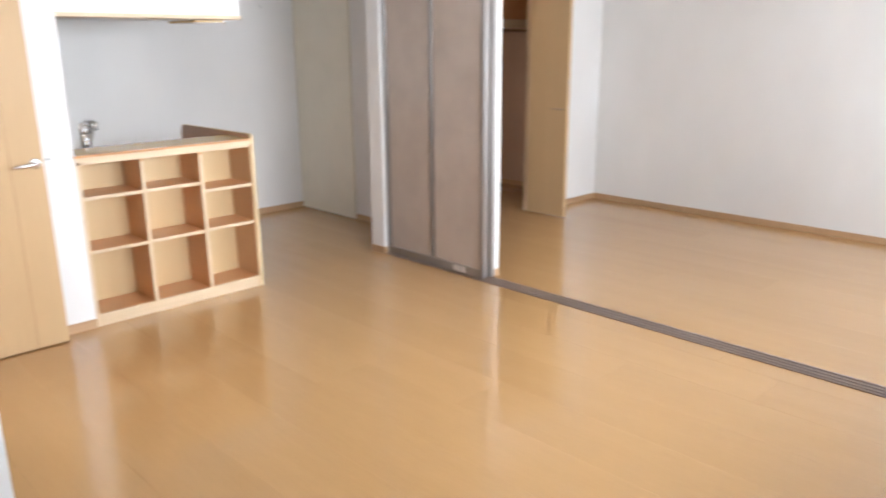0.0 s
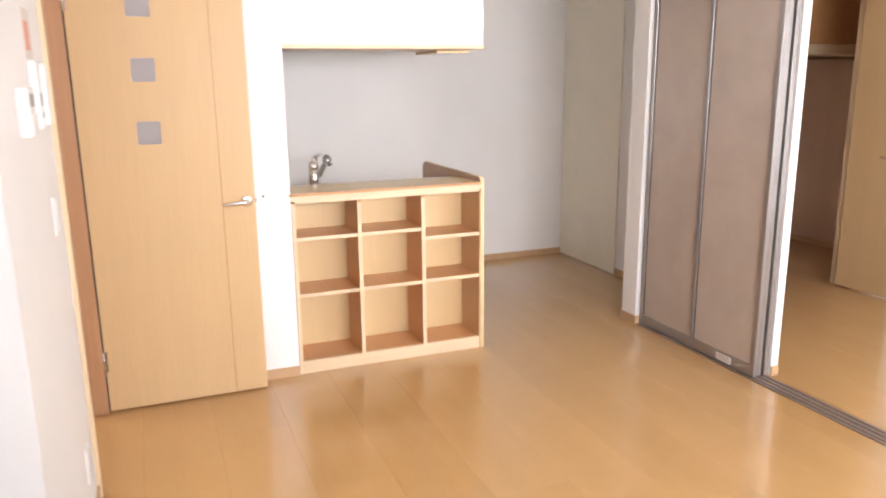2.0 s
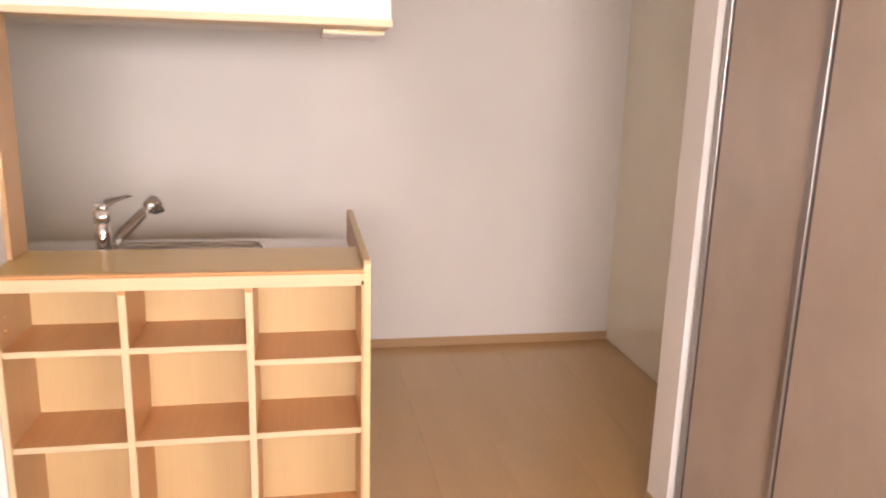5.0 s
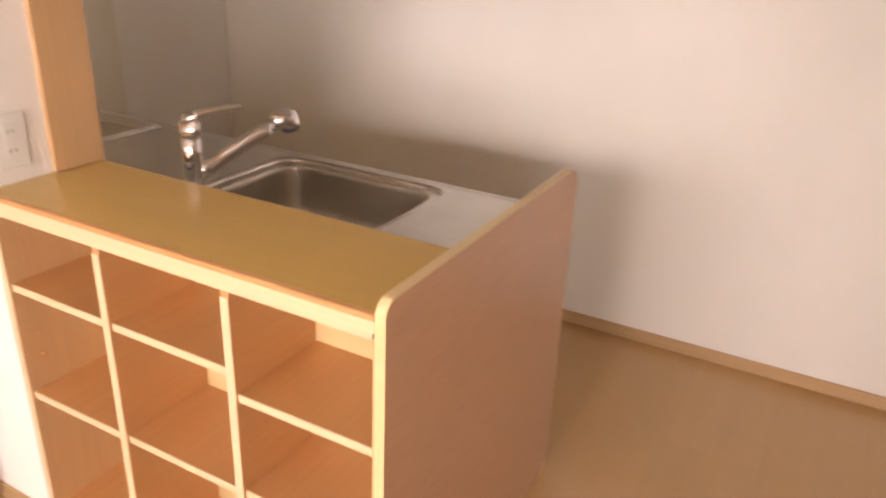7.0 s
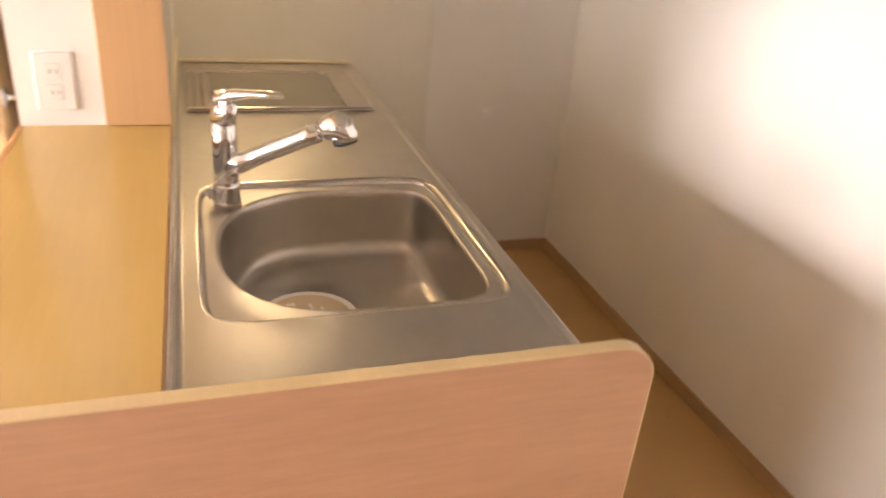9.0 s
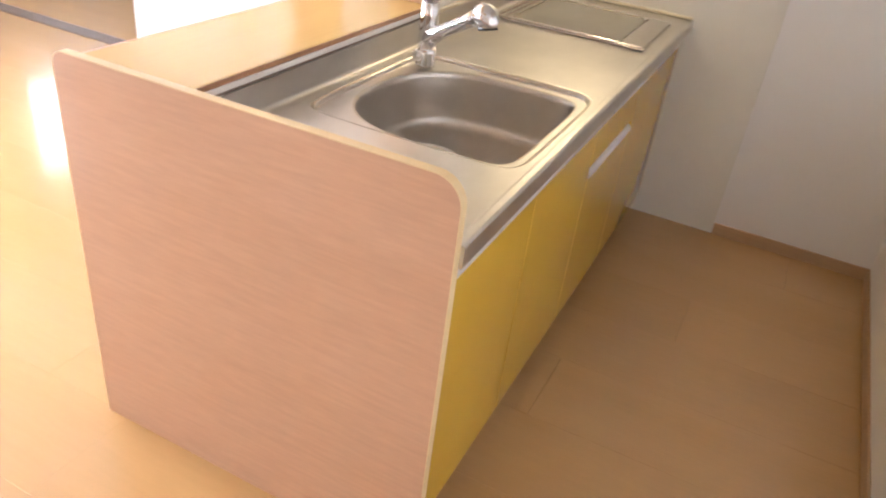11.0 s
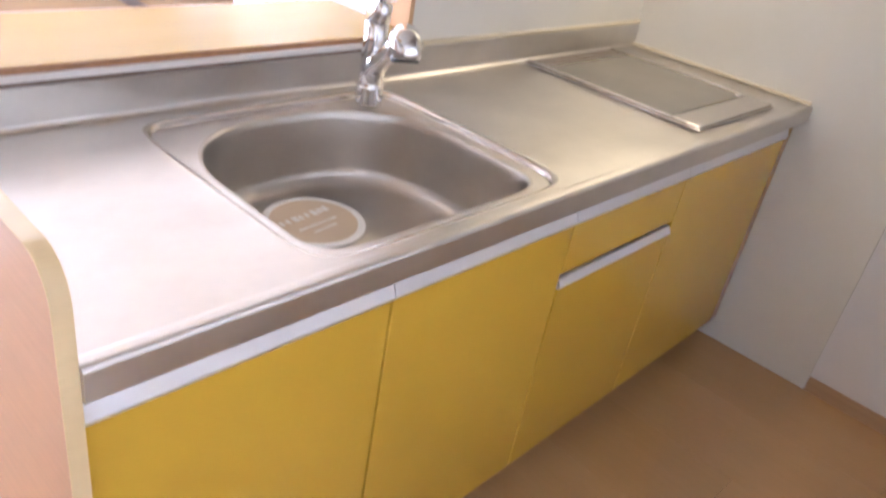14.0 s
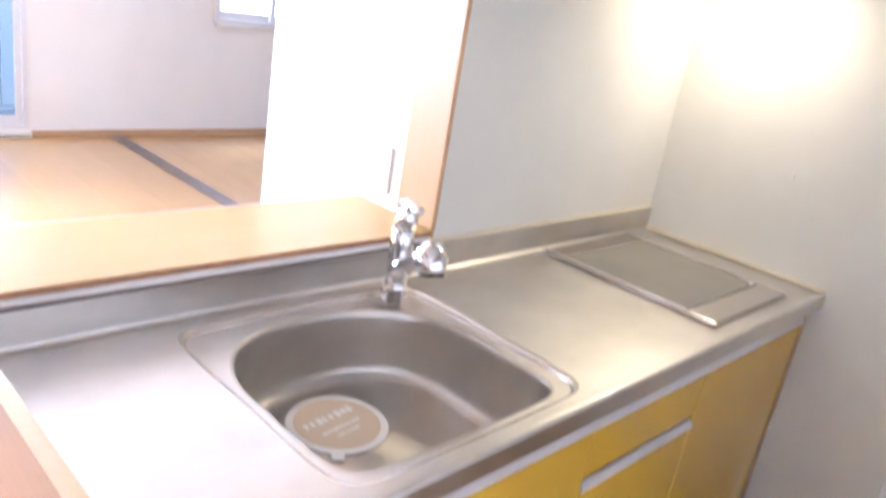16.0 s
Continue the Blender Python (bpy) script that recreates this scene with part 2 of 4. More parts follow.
def prism(points, axis, a, b, bevel=0.0):
    """A closed outline in the other two axes (in x, y, z order), pulled from a to b along axis."""
    bm = bmesh.new()
    i = "xyz".index(axis)

    def at(p, t):
        c = list(p)
        c.insert(i, t)
        return c
    lo = [bm.verts.new(at(p, a)) for p in points]
    hi = [bm.verts.new(at(p, b)) for p in points]
    bm.faces.new(lo)
    bm.faces.new(hi[::-1])
    n = len(points)
    for k in range(n):
        bm.faces.new((lo[k], lo[(k + 1) % n], hi[(k + 1) % n], hi[k]))
    if bevel:
        ends = [e for e in bm.edges if len({round(v.co[i], 6) for v in e.verts}) == 1]
        bmesh.ops.bevel(bm, geom=ends, offset=bevel, segments=2, affect="EDGES", profile=0.5)
    return bm


def sweep(points, radii, sides=20, caps=True):
    """A round tube along points with a radius at each; radii may be (across, upright) pairs."""
    bm = bmesh.new()
    rings = []
    pts = [Vector(p) for p in points]
    for k, p in enumerate(pts):
        d = (pts[min(k + 1, len(pts) - 1)] - pts[max(k - 1, 0)]).normalized()
        up = Vector((0, 0, 1)) if abs(d.z) < 0.95 else Vector((0, 1, 0))
        s = d.cross(up).normalized()
        u = s.cross(d).normalized()
        r = radii[k] if isinstance(radii[k], tuple) else (radii[k], radii[k])
        rings.append([bm.verts.new(p + s * (r[0] * math.cos(a)) + u * (r[1] * math.sin(a)))
                      for a in (2 * math.pi * j / sides for j in range(sides))])
    for a, b in zip(rings, rings[1:]):
        for j in range(sides):
            bm.faces.new((a[j], a[(j + 1) % sides], b[(j + 1) % sides], b[j]))
    if caps:
        bm.faces.new(rings[0][::-1])
        bm.faces.new(rings[-1])
    return bm


def arc(cx, cy, r, a0, a1, n=6):
    return [(cx + r * math.cos(radians(a0 + (a1 - a0) * k / n)), cy + r * math.sin(radians(a0 + (a1 - a0) * k / n))) for k in range(n + 1)]


def wall_pieces(name, bs, material, label, category):
    for b in bs:
        structure(name, box(*b), material, label, category)


def structure(name, bm, material, label, category, smooth=False):
    return tagged(part(name, bm, material, None, "", smooth), label, category, "", "structure")


# ---- plan ----
CEIL = 2.42
XL, XR = -1.985, 1.07          # living room side walls
YB, YF = 1.87, -4.47           # kitchen back wall, window wall
XE = -2.125                    # kitchen end wall
XS = 1.607                      # far side of the kitchen alcove
XBED = 3.865                    # far bedroom wall
XW = -5.4                      # far wall of the starting room
YC = 0.09                      # bedroom closet wall
T = 0.12
Z0 = -0.012

# ---- walls ----
structure("wall_kitchen_back", box(XE - T, XS + T, YB, YB + T, Z0, CEIL), M_WALL, "white embossed wallpaper wall behind the kitchen", "wall")
structure("wall_kitchen_end", box(XE - T, XE, 0.29, YB, Z0, CEIL), M_WALL, "white wallpaper wall at the end of the kitchen", "wall")
structure("wall_panel_end", box(XE, XE + 0.008, 0.302, 1.244, 0.001, CEIL), M_PANEL, "pale grey-beige glossy splash panel beside the hob", "wall panel")
wall_pieces("wall_kitchen_divider", ((XE - T, -1.058, 0.0, 0.294, Z0, CEIL),), M_WALL, "white wallpaper stub wall beside the counter opening", "wall")
structure("wall_panel_divider", box(XE + 0.008, -1.058, 0.294, 0.302, 0.85, CEIL), M_PANEL, "pale grey-beige glossy splash panel behind the hob", "wall panel")
structure("trim_counter_opening", box(-1.058, -1.044, 0.171, 0.3075, 0.9565, 1.662, 0.002), M_WOODZ, "light maple upright trim board of the counter opening", "trim")
structure("wall_alcove", box(XS, XS + T, YC + T, YB, Z0, CEIL), M_WALL, "white wallpaper side wall of the kitchen alcove", "wall")
structure("wall_panel_alcove", box(XS - 0.012, XS, 1.05, YB, 0.004, CEIL), M_CLOSETDOOR, "pale greenish-white glossy board covering the alcove wall", "wall panel")
wall_pieces("wall_closet_front", ((1.04, 1.25, 0.0, 0.142, Z0, CEIL), (1.25, 1.75, YC - 0.02, YC + T, Z0, CEIL), (1.75, 2.93, YC - 0.02, YC + T, 2.05, CEIL),
          (2.93, XBED, YC - 0.02, YC + T, Z0, CEIL),), M_WALL, "white wallpaper wall with a closet opening", "wall")
structure("wall_pocket", box(1.175, 1.222, -0.965, 0.0, Z0, CEIL), M_WALL, "thin white wall behind the stacked sliding doors", "wall")
structure("wall_pocket_header", box(0.99, 1.222, YF, -0.965, 2.1, CEIL), M_WALL, "white wall above the sliding door opening", "wall")
structure("wall_bedroom_far", box(XBED, XBED + T, YF, 1.62, Z0, CEIL), M_WALL, "white wallpaper bedroom wall", "wall")
structure("wall_closet_side", box(XBED - 0.004, XBED, YC + T, 1.62, Z0, CEIL), M_BROWN, "brown side wall inside the closet", "wall")
structure("wall_closet_back", box(XS + T, XBED + T, 1.62, 1.62 + T, Z0, CEIL), M_BROWN, "brown back wall inside the closet", "wall")
wall_pieces("wall_living_side", ((-2.085, XL, -1.93, -0.85, Z0, CEIL), (-2.085, XL, -0.85, 0.0, 2.04, CEIL), (-2.085, XL, -0.10, 0.0, Z0, 2.04),), M_WALL,
          "white wallpaper wall with a doorway to the hall", "wall")
structure("wall_living_header", box(-2.36, XL, YF, -1.93, 2.1, CEIL), M_WALL, "white wall above the second sliding door opening", "wall")
structure("wall_hall_side", box(-3.3, -3.3 + T, -1.05, YB, Z0, CEIL), M_WALL, "white wallpaper hall wall", "wall")
structure("wall_hall_front", box(-3.3, -2.085, -1.17, -1.05, Z0, CEIL), M_WALL, "white wallpaper wall between hall and room", "wall")
structure("wall_hall_back", box(-3.3, XE - T, YB, YB + T, Z0, CEIL), M_WALL, "white wallpaper wall closing the hall", "wall")
structure("wall_room_back", box(XW, -3.3, -1.17, -1.05, Z0, CEIL), M_WALL, "white wallpaper back wall of the adjoining room", "wall")
structure("wall_room_far", box(XW - T, XW, YF, -1.05, Z0, CEIL), M_WALL, "white wallpaper far wall of the adjoining room", "wall")
# window wall with three openings
WIN = [(-1.57, 0.80, 0.06, 2.02), (1.55, 3.45, 0.06, 2.02), (-4.15, -3.02, 0.965, 2.02)]
wall_pieces("wall_windows", ((XW - T, -4.15, YF - 0.15, YF, Z0, CEIL), (-4.15, -3.02, YF - 0.15, YF, Z0, 0.965), (-4.15, -3.02, YF - 0.15, YF, 2.02, CEIL),
          (-3.02, -1.57, YF - 0.15, YF, Z0, CEIL), (-1.57, 0.80, YF - 0.15, YF, Z0, 0.06), (-1.57, 0.80, YF - 0.15, YF, 2.02, CEIL),
          (0.80, 1.55, YF - 0.15, YF, Z0, CEIL), (1.55, 3.45, YF - 0.15, YF, Z0, 0.06), (1.55, 3.45, YF - 0.15, YF, 2.02, CEIL),
          (3.45, XBED + T, YF - 0.15, YF, Z0, CEIL),), M_WALL, "white wallpaper outer wall with three windows", "wall")
structure("ceiling", box(XW - T, XBED + T, YF - 0.15, YB + T, CEIL, CEIL + 0.1), M_CEIL, "white papered ceiling", "ceiling")

# ---- baseboards ----
BH, BT = 0.052, 0.009


def baseboard(x0, x1, y0, y1, along):
    structure("baseboard", box(x0, x1, y0, y1, 0.0, BH, 0.0015, 1), M_BASE if along == "x" else M_BASEY, "light wooden baseboard along the foot of the wall", "baseboard")


baseboard(XE + BT, XS - 0.012, YB - BT, YB, "x")
baseboard(XE, XE + BT, 1.246, YB, "y")
baseboard(-1.96, -1.06, -BT, 0.0, "x")
baseboard(XS - BT, XS, YC + T, 1.048, "y")
baseboard(1.04, 1.06, -0.009, 0.0, "x")
baseboard(1.031, 1.04, -0.009, 0.142, "y")
baseboard(1.04, XS - BT, 0.142, 0.142 + BT, "x")
baseboard(2.96, XBED - BT, YC - 0.02 - BT, YC - 0.02, "x")
baseboard(XBED - BT, XBED, YF, YC - 0.02, "y")
baseboard(1.175, 1.222, -0.974, -0.965, "x")
baseboard(XBED - 0.013, XBED - 0.004, YC + T, 1.61, "y")
baseboard(XS + T, XBED - 0.013, 1.611, 1.62, "x")
baseboard(XL, XL + BT, -1.93, -0.893, "y")
baseboard(-2.085, XL + BT, -1.939, -1.93, "x")
baseboard(-5.39, -3.0, YF, YF + BT, "x")
baseboard(-3.0, -1.59, YF, YF + BT, "x")
baseboard(0.82, 1.0, YF, YF + BT, "x")


# ---- windows and outside ----
def window(n, x0, x1, z0, z1):
    w = thing("window_%d" % n, "sliding aluminium window with clear panes", "window", (x0, YF - 0.08, z0), "", "structure")
    w.location = (0, 0, 0)
    f = 0.035
    y0, y1 = YF - 0.12, YF + 0.012
    part("window_frame", boxes((x0, x0 + f, y0, y1, z0, z1), (x1 - f, x1, y0, y1, z0, z1), (x0 + f, x1 - f, y0, y1, z0, z0 + f), (x0 + f, x1 - f, y0, y1, z1 - f, z1)), M_ALUL, w, "pale aluminium window frame")
    mid = (x0 + x1) / 2
    for a, b, y in ((x0 + f, mid + 0.02, YF - 0.05), (mid - 0.02, x1 - f, YF - 0.085)):
        s = part("sash", boxes((a, a + 0.04, y, y + 0.028, z0 + f, z1 - f), (b - 0.04, b, y, y + 0.028, z0 + f, z1 - f),
                 (a + 0.04, b - 0.04, y, y + 0.028, z0 + f, z0 + f + 0.06), (a + 0.04, b - 0.04, y, y + 0.028, z1 - f - 0.05, z1 - f)), M_ALUL, w)
        p = part("pane", box(a + 0.035, b - 0.035, y + 0.011, y + 0.017, z0 + f + 0.055, z1 - f - 0.045), M_GLASS, s)
        p.visible_shadow = False
    k = 0.018
    part("window_trim", boxes((x0 - k, x0, YF, YF + 0.014, z0 - (k if z0 > 0.5 else 0.06), z1 + k), (x1, x1 + k, YF, YF + 0.014, z0 - (k if z0 > 0.5 else 0.06), z1 + k),
         (x0, x1, YF, YF + 0.014, z1, z1 + k), (x0, x1, YF, YF + 0.03, z0 - 0.03, z0)), M_CABWHITE, w, "white window trim")
    return w


for n, wdw in enumerate(WIN):
    window(n + 1, *wdw)

tagged(part("ground", box(-400, 400, -400, 400, -3.4, -3.1), M_GROUND), "dull green-grey ground outside the building", "ground", "", "structure")
balcony = thing("balcony", "concrete balcony with a pale blue balustrade outside the windows", "balcony", (0, 0, 0), "", "structure")
part("slab", box(-2.6, XBED, YF - 1.25, YF - 0.15, -0.2, -0.05), M_CONC, balcony)
part("roof_slab", box(-2.6, XBED, YF - 1.25, YF - 0.15, 2.5, 2.62), M_CONC, balcony)
part("top_rail", box(-2.6, XBED, YF - 1.25, YF - 1.18, 1.08, 1.13, 0.008), M_RAIL, balcony)
for k in range(22):
    part("baluster_panel", box(-2.58 + k * 0.29, -2.58 + k * 0.29 + 0.27, YF - 1.225, YF - 1.205, -0.02, 1.08), M_RAIL, balcony)
part("support_wall", box(-2.6, XBED, YF - 1.0, YF - 0.15, -3.1, -0.2), M_CONC, balcony)


# ---- floor tracks ----
def track(x0, x1, y0, y1):
    t = thing("floor_track", "brown-grey aluminium sliding door track with three grooves set in the floor", "door track", (0, 0, 0), "sliding door tracks", "structure")
    part("track_bed", box(x0, x1, y0, y1, -0.004, 0.0015), M_TRACKD, t, "dark groove bottom")
    w = (x1 - x0)
    for k in range(4):
        c = x0 + 0.006 + (w - 0.012) * k / 3
        part("track_rib", box(c - 0.0115 if k else x0, c + 0.0115 if k < 3 else x1, y0, y1, 0.0015, 0.005, 0.001, 1), M_TRACK, t)
    return t


track(1.043, 1.158, YF + BT, -0.001)
track(-2.265, -2.155, YF + BT, -1.18)


# ---- sliding doors ----
def sliding_door(x, y0, y1, label, group):
    d = thing("sliding_door", label, "sliding door", (x, y0, 0.006), group)
    w, h, t = y1 - y0, 2.07, 0.026
    s = 0.028
    for a in (0.0, w / 2 - s / 2 + 0.004, w - s):
        part("stile", box(-t / 2, t / 2, a, a + s, 0, h, 0.003), M_ALU, d)
    for a, b in ((s, w / 2 - s / 2 + 0.004), (w / 2 + s / 2 + 0.004, w - s)):
        part("bottom_rail", box(-t / 2 + 0.002, t / 2 - 0.002, a, b, 0.0, 0.06, 0.002), M_ALU, d)
        part("top_rail", box(-t / 2 + 0.002, t / 2 - 0.002, a, b, h - 0.05, h, 0.002), M_ALU, d)
        # added dark strips imitate the shaded borders of each sheet beside the stiles
        for g in (a, b - 0.006):
            part("edge_shade", box(-0.006, 0.006, g, g + 0.006, 0.06, h - 0.05), M_TRACKD, d, "dark strip standing in for shade at the sheet's edge")
        part("pane", box(-0.003, 0.003, a - 0.004, b + 0.004, 0.056, h - 0.046), M_FROST, d, "translucent frosted sheet")
    return d


stack = "stacked frosted sliding doors"
d0 = sliding_door(1.074, -0.967, -0.012, "grey aluminium sliding door with two frosted sheets, slid open", stack)
part("maker_label", box(-0.0146, -0.0126, 0.16, 0.27, 0.012, 0.05), M_PAPERSHEET, d0, "small pale sticker")
part("maker_label_print", boxes((-0.0152, -0.0146, 0.17, 0.26, 0.036, 0.041), (-0.0152, -0.0146, 0.17, 0.24, 0.024, 0.028)), M_GREYINK, d0)
copy_thing(d0, pose(1.112, -0.955, 0.006))
copy_thing(d0, pose(1.150, -0.961, 0.006))
e0 = sliding_door(-2.108, -1.962, -1.18, "grey aluminium sliding door with frosted sheets, parked behind the wall", "stacked frosted sliding doors of the next room")
copy_thing(e0, pose(-2.152, -1.975, 0.006))
copy_thing(e0, pose(-2.225, -1.97, 0.006))
copy_thing(e0, pose(-2.27, -1.985, 0.006))

# ---- hall door ----
DOOR_Y = -0.112
hd = thing("interior_door", "light maple door with three small square panes, standing wide open", "door", (0, 0, 0))
xs_ = [-1.966, -1.731, -1.633, -1.395]
zs_ = [0.008, 1.237, 1.337, 1.509, 1.609, 1.781, 1.881, 2.0]
cells = []
for i in range(3):
    for k in range(7):
        if i == 1 and k in (1, 3, 5):
            continue
        cells.append((xs_[i], xs_[i + 1], DOOR_Y, DOOR_Y + 0.036, zs_[k], zs_[k + 1]))
bm_ = boxes(*cells)
bmesh.ops.remove_doubles(bm_, verts=bm_.verts, dist=0.0002)
seen_ = {}
for f_ in bm_.faces:
    seen_.setdefault(tuple(round(c, 4) for c in f_.calc_center_median()), []).append(f_)
bmesh.ops.delete(bm_, geom=[f for fs in seen_.values() if len(fs) > 1 for f in fs], context="FACES")
leaf = part("leaf", bm_, M_DOOR, hd)
part("lock_stile", box(-1.3925, -1.243, DOOR_Y, DOOR_Y + 0.036, 0.008, 2.0, 0.0015, 1), M_DOOR, hd)
part("groove", box(-1.395, -1.3925, DOOR_Y + 0.002, DOOR_Y + 0.034, 0.008, 2.0), M_FRAME, hd)
for z in (1.237, 1.509, 1.781):
    part("pane", box(-1.732, -1.632, DOOR_Y + 0.006, DOOR_Y + 0.012, z - 0.001, z + 0.101), M_SMALLGLASS, hd, "small frosted square pane")


def lever(parent, side):
    s = -1 if side < 0 else 1
    yb = DOOR_Y if side < 0 else DOOR_Y + 0.036
    part("rose", sweep([(-1.282, yb, 0.955), (-1.282, yb + s * 0.007, 0.955), (-1.282, yb + s * 0.009, 0.955)], [0.026, 0.026, 0.022], 24), M_SATIN, parent, "round satin rose", True)
    part("lever_handle", sweep([(-1.282, yb + s * 0.006, 0.955), (-1.282, yb + s * 0.038, 0.955), (-1.288, yb + s * 0.046, 0.955), (-1.31, yb + s * 0.05, 0.954), (-1.35, yb + s * 0.049, 0.951), (-1.385, yb + s * 0.045, 0.947), (-1.395, yb + s * 0.043, 0.946)],
         [0.010, 0.010, 0.0105, (0.0075, 0.0105), (0.0065, 0.010), (0.005, 0.007), 0.002], 16), M_SATIN, parent, "satin lever handle", True)


# dark filler imitates the shaded gap between leaf and frame
part("hinge_gap", box(-1.9785, -1.9665, DOOR_Y + 0.004, DOOR_Y + 0.032, 0.008, 2.0), M_DARK, hd, "dark strip for the shade in the gap at the hinge side")
lever(hd, -1)
lever(hd, 1)
part("latch_plate", box(-1.2442, -1.2422, DOOR_Y + 0.006, DOOR_Y + 0.030, 0.88, 1.02), M_SATIN, hd)
part("latch_bolt", box(-1.2425, -1.234, DOOR_Y + 0.011, DOOR_Y + 0.024, 0.945, 0.965, 0.002), M_SATIN, hd)
for z in (0.20, 1.80):
    h = part("hinge", box(-1.985, -1.955, DOOR_Y - 0.004, DOOR_Y - 0.0005, z, z + 0.10, 0.001, 1), M_SATIN, hd)
    part("hinge_pin", sweep([(-1.972, DOOR_Y - 0.008, z), (-1.972, DOOR_Y - 0.008, z + 0.10)], [0.006, 0.006], 12), M_SATIN, h, "", True)
fr = thing("door_1", "reddish maple door frame of the hall doorway", "door frame", (0, 0, 0), "", "structure")
part("jamb", box(-2.1, XL + 0.012, -0.125, -0.10, 0.0, 2.04, 0.002, 1), M_FRAME, fr)
part("jamb", box(-2.1, XL + 0.012, -0.872, -0.842, 0.0, 2.04, 0.002, 1), M_FRAME, fr)
part("jamb_edge", box(XL, XL + 0.016, -0.892, -0.8725, 0.0, 2.06, 0.002, 1), M_EDGE, fr, "pale casing edge")
part("head", box(-2.1, XL + 0.012, -0.842, -0.125, 2.015, 2.038, 0.002, 1), M_FRAME, fr)
part("stop", box(-2.06, -2.04, -0.14, -0.125, 0.0, 2.015), M_FRAME, fr)
h2 = thing("closed_hall_door", "closed maple door on the side of the hall", "door", (0, 0, 0))
part("leaf", box(-3.12, -2.18, -1.05, -1.03, 0.008, 2.0, 0.002, 1), M_DOOR, h2)
part("frame", boxes((-3.15, -3.125, -1.05, -1.022, 0, 2.03), (-2.175, -2.14, -1.05, -1.022, 0, 2.03), (-3.125, -2.175, -1.05, -1.022, 2.005, 2.03)), M_FRAME, h2)
hw = thing("closed_hall_door", "closed maple door across the hall", "door", (0, 0, 0))
part("leaf", box(-3.18, -3.145, -1.02, -0.28, 0.008, 2.0, 0.002, 1), M_DOOR, hw)
part("frame", boxes((-3.18, -3.13, -1.05, -1.025, 0, 2.03), (-3.18, -3.13, -0.275, -0.25, 0, 2.03), (-3.18, -3.13, -1.025, -0.275, 2.005, 2.03)), M_FRAME, hw)


# ---- small fittings on the living room wall ----
def plate(name, label, category, cy, cz, w, h, depth=0.008, group=""):
    t = thing(name, label, category, (XL, cy, cz), group)
    part("cover_plate", box(0.0, depth, -w / 2, w / 2, -h / 2, h / 2, 0.0025), M_WHITE, t)
    return t


ic = thing("intercom", "white plastic intercom station with a handset on the wall", "intercom", (XL, -1.235, 1.478))
part("body", box(0.0, 0.022, -0.06, 0.06, -0.095, 0.095, 0.006), M_WHITE, ic)
part("screen", box(0.022, 0.0232, -0.045, -0.015, -0.03, 0.005), M_GREYINK, ic, "small grey display")
part("button", box(0.022, 0.025, -0.042, -0.02, -0.065, -0.05, 0.001), M_GREYINK, ic)
part("handset", box(0.020, 0.036, 0.008, 0.05, -0.088, 0.088, 0.007), M_WHITE, ic)
rc = thing("heater_control", "white plastic heater control box on the wall", "control panel", (XL, -1.52, 1.44))
part("body", box(0.0, 0.028, -0.06, 0.06, -0.062, 0.062, 0.005), M_WHITE, rc)
part("cover_flap", box(0.028, 0.032, -0.055, 0.055, -0.058, -0.005, 0.002), M_WHITE, rc)
part("display", box(0.028, 0.0295, -0.04, 0.03, 0.012, 0.045), M_GREYINK, rc)
sw = plate("light_switch", "white wide light switch plate", "switch", -1.12, 1.11, 0.075, 0.12)
part("rocker", box(0.008, 0.012, -0.022, 0.022, -0.047, 0.047, 0.002), M_WHITE, sw)
ol = plate("wall_outlet", "white double wall socket near the floor", "outlet", -1.10, 0.25, 0.075, 0.12, 0.008, "wall sockets")
for dz in (-0.022, 0.022):
    o_ = part("socket", box(0.008, 0.0095, -0.014, 0.014, dz - 0.016, dz + 0.016, 0.001), M_WHITE, ol)
    part("slot", boxes((0.0094, 0.0099, -0.0075, -0.0055, dz - 0.005, dz + 0.005), (0.0094, 0.0099, 0.0055, 0.0075, dz - 0.004, dz + 0.004)), M_DARK, o_)
nt = thing("paper_notice", "small paper notice with a salmon print, fixed to the wall", "notice", (XL, -1.225, 1.645))
part("sheet", box(0.0, 0.0015, -0.08, 0.08, -0.07, 0.07), M_PAPERSHEET, nt)
part("print", box(0.0015, 0.002, -0.055, 0.035, -0.045, 0.035), M_PINKINK, nt, "salmon printed block")

# ---- bedroom: closet, folding door, rail ----
fd = thing("folding_closet_door", "maple folding closet door panel, folded open", "closet door", (0, 0, 0))
part("panel", box(2.887, 2.912, -0.272, 0.142, 0.012, 2.02, 0.002, 1), M_DOOR, fd)
part("panel", box(2.9145, 2.928, -0.268, 0.142, 0.012, 2.02, 0.002, 1), M_DOOR, fd)
part("handle", sweep([(2.888, -0.245, 0.96), (2.870, -0.245, 0.96), (2.865, -0.23, 0.96), (2.865, -0.13, 0.96), (2.870, -0.115, 0.96), (2.888, -0.115, 0.96)], [0.005] * 6, 10), M_SATIN, fd, "slim satin bar handle", True)
part("catch", box(2.890, 2.908, -0.276, -0.271, 1.17, 1.21), M_SATIN, fd)
ct = thing("door_2", "maple frame of the closet opening", "closet frame", (0, 0, 0), "", "structure")
part("jamb", box(2.928, 2.945, YC - 0.028, YC + T + 0.008, 0, 2.05), M_EDGE, ct)
part("jamb", box(1.735, 1.752, YC - 0.028, YC + T + 0.008, 0, 2.05), M_EDGE, ct)
part("head", box(1.752, 2.928, YC - 0.028, YC + T + 0.008, 2.033, 2.05), M_EDGE, ct)
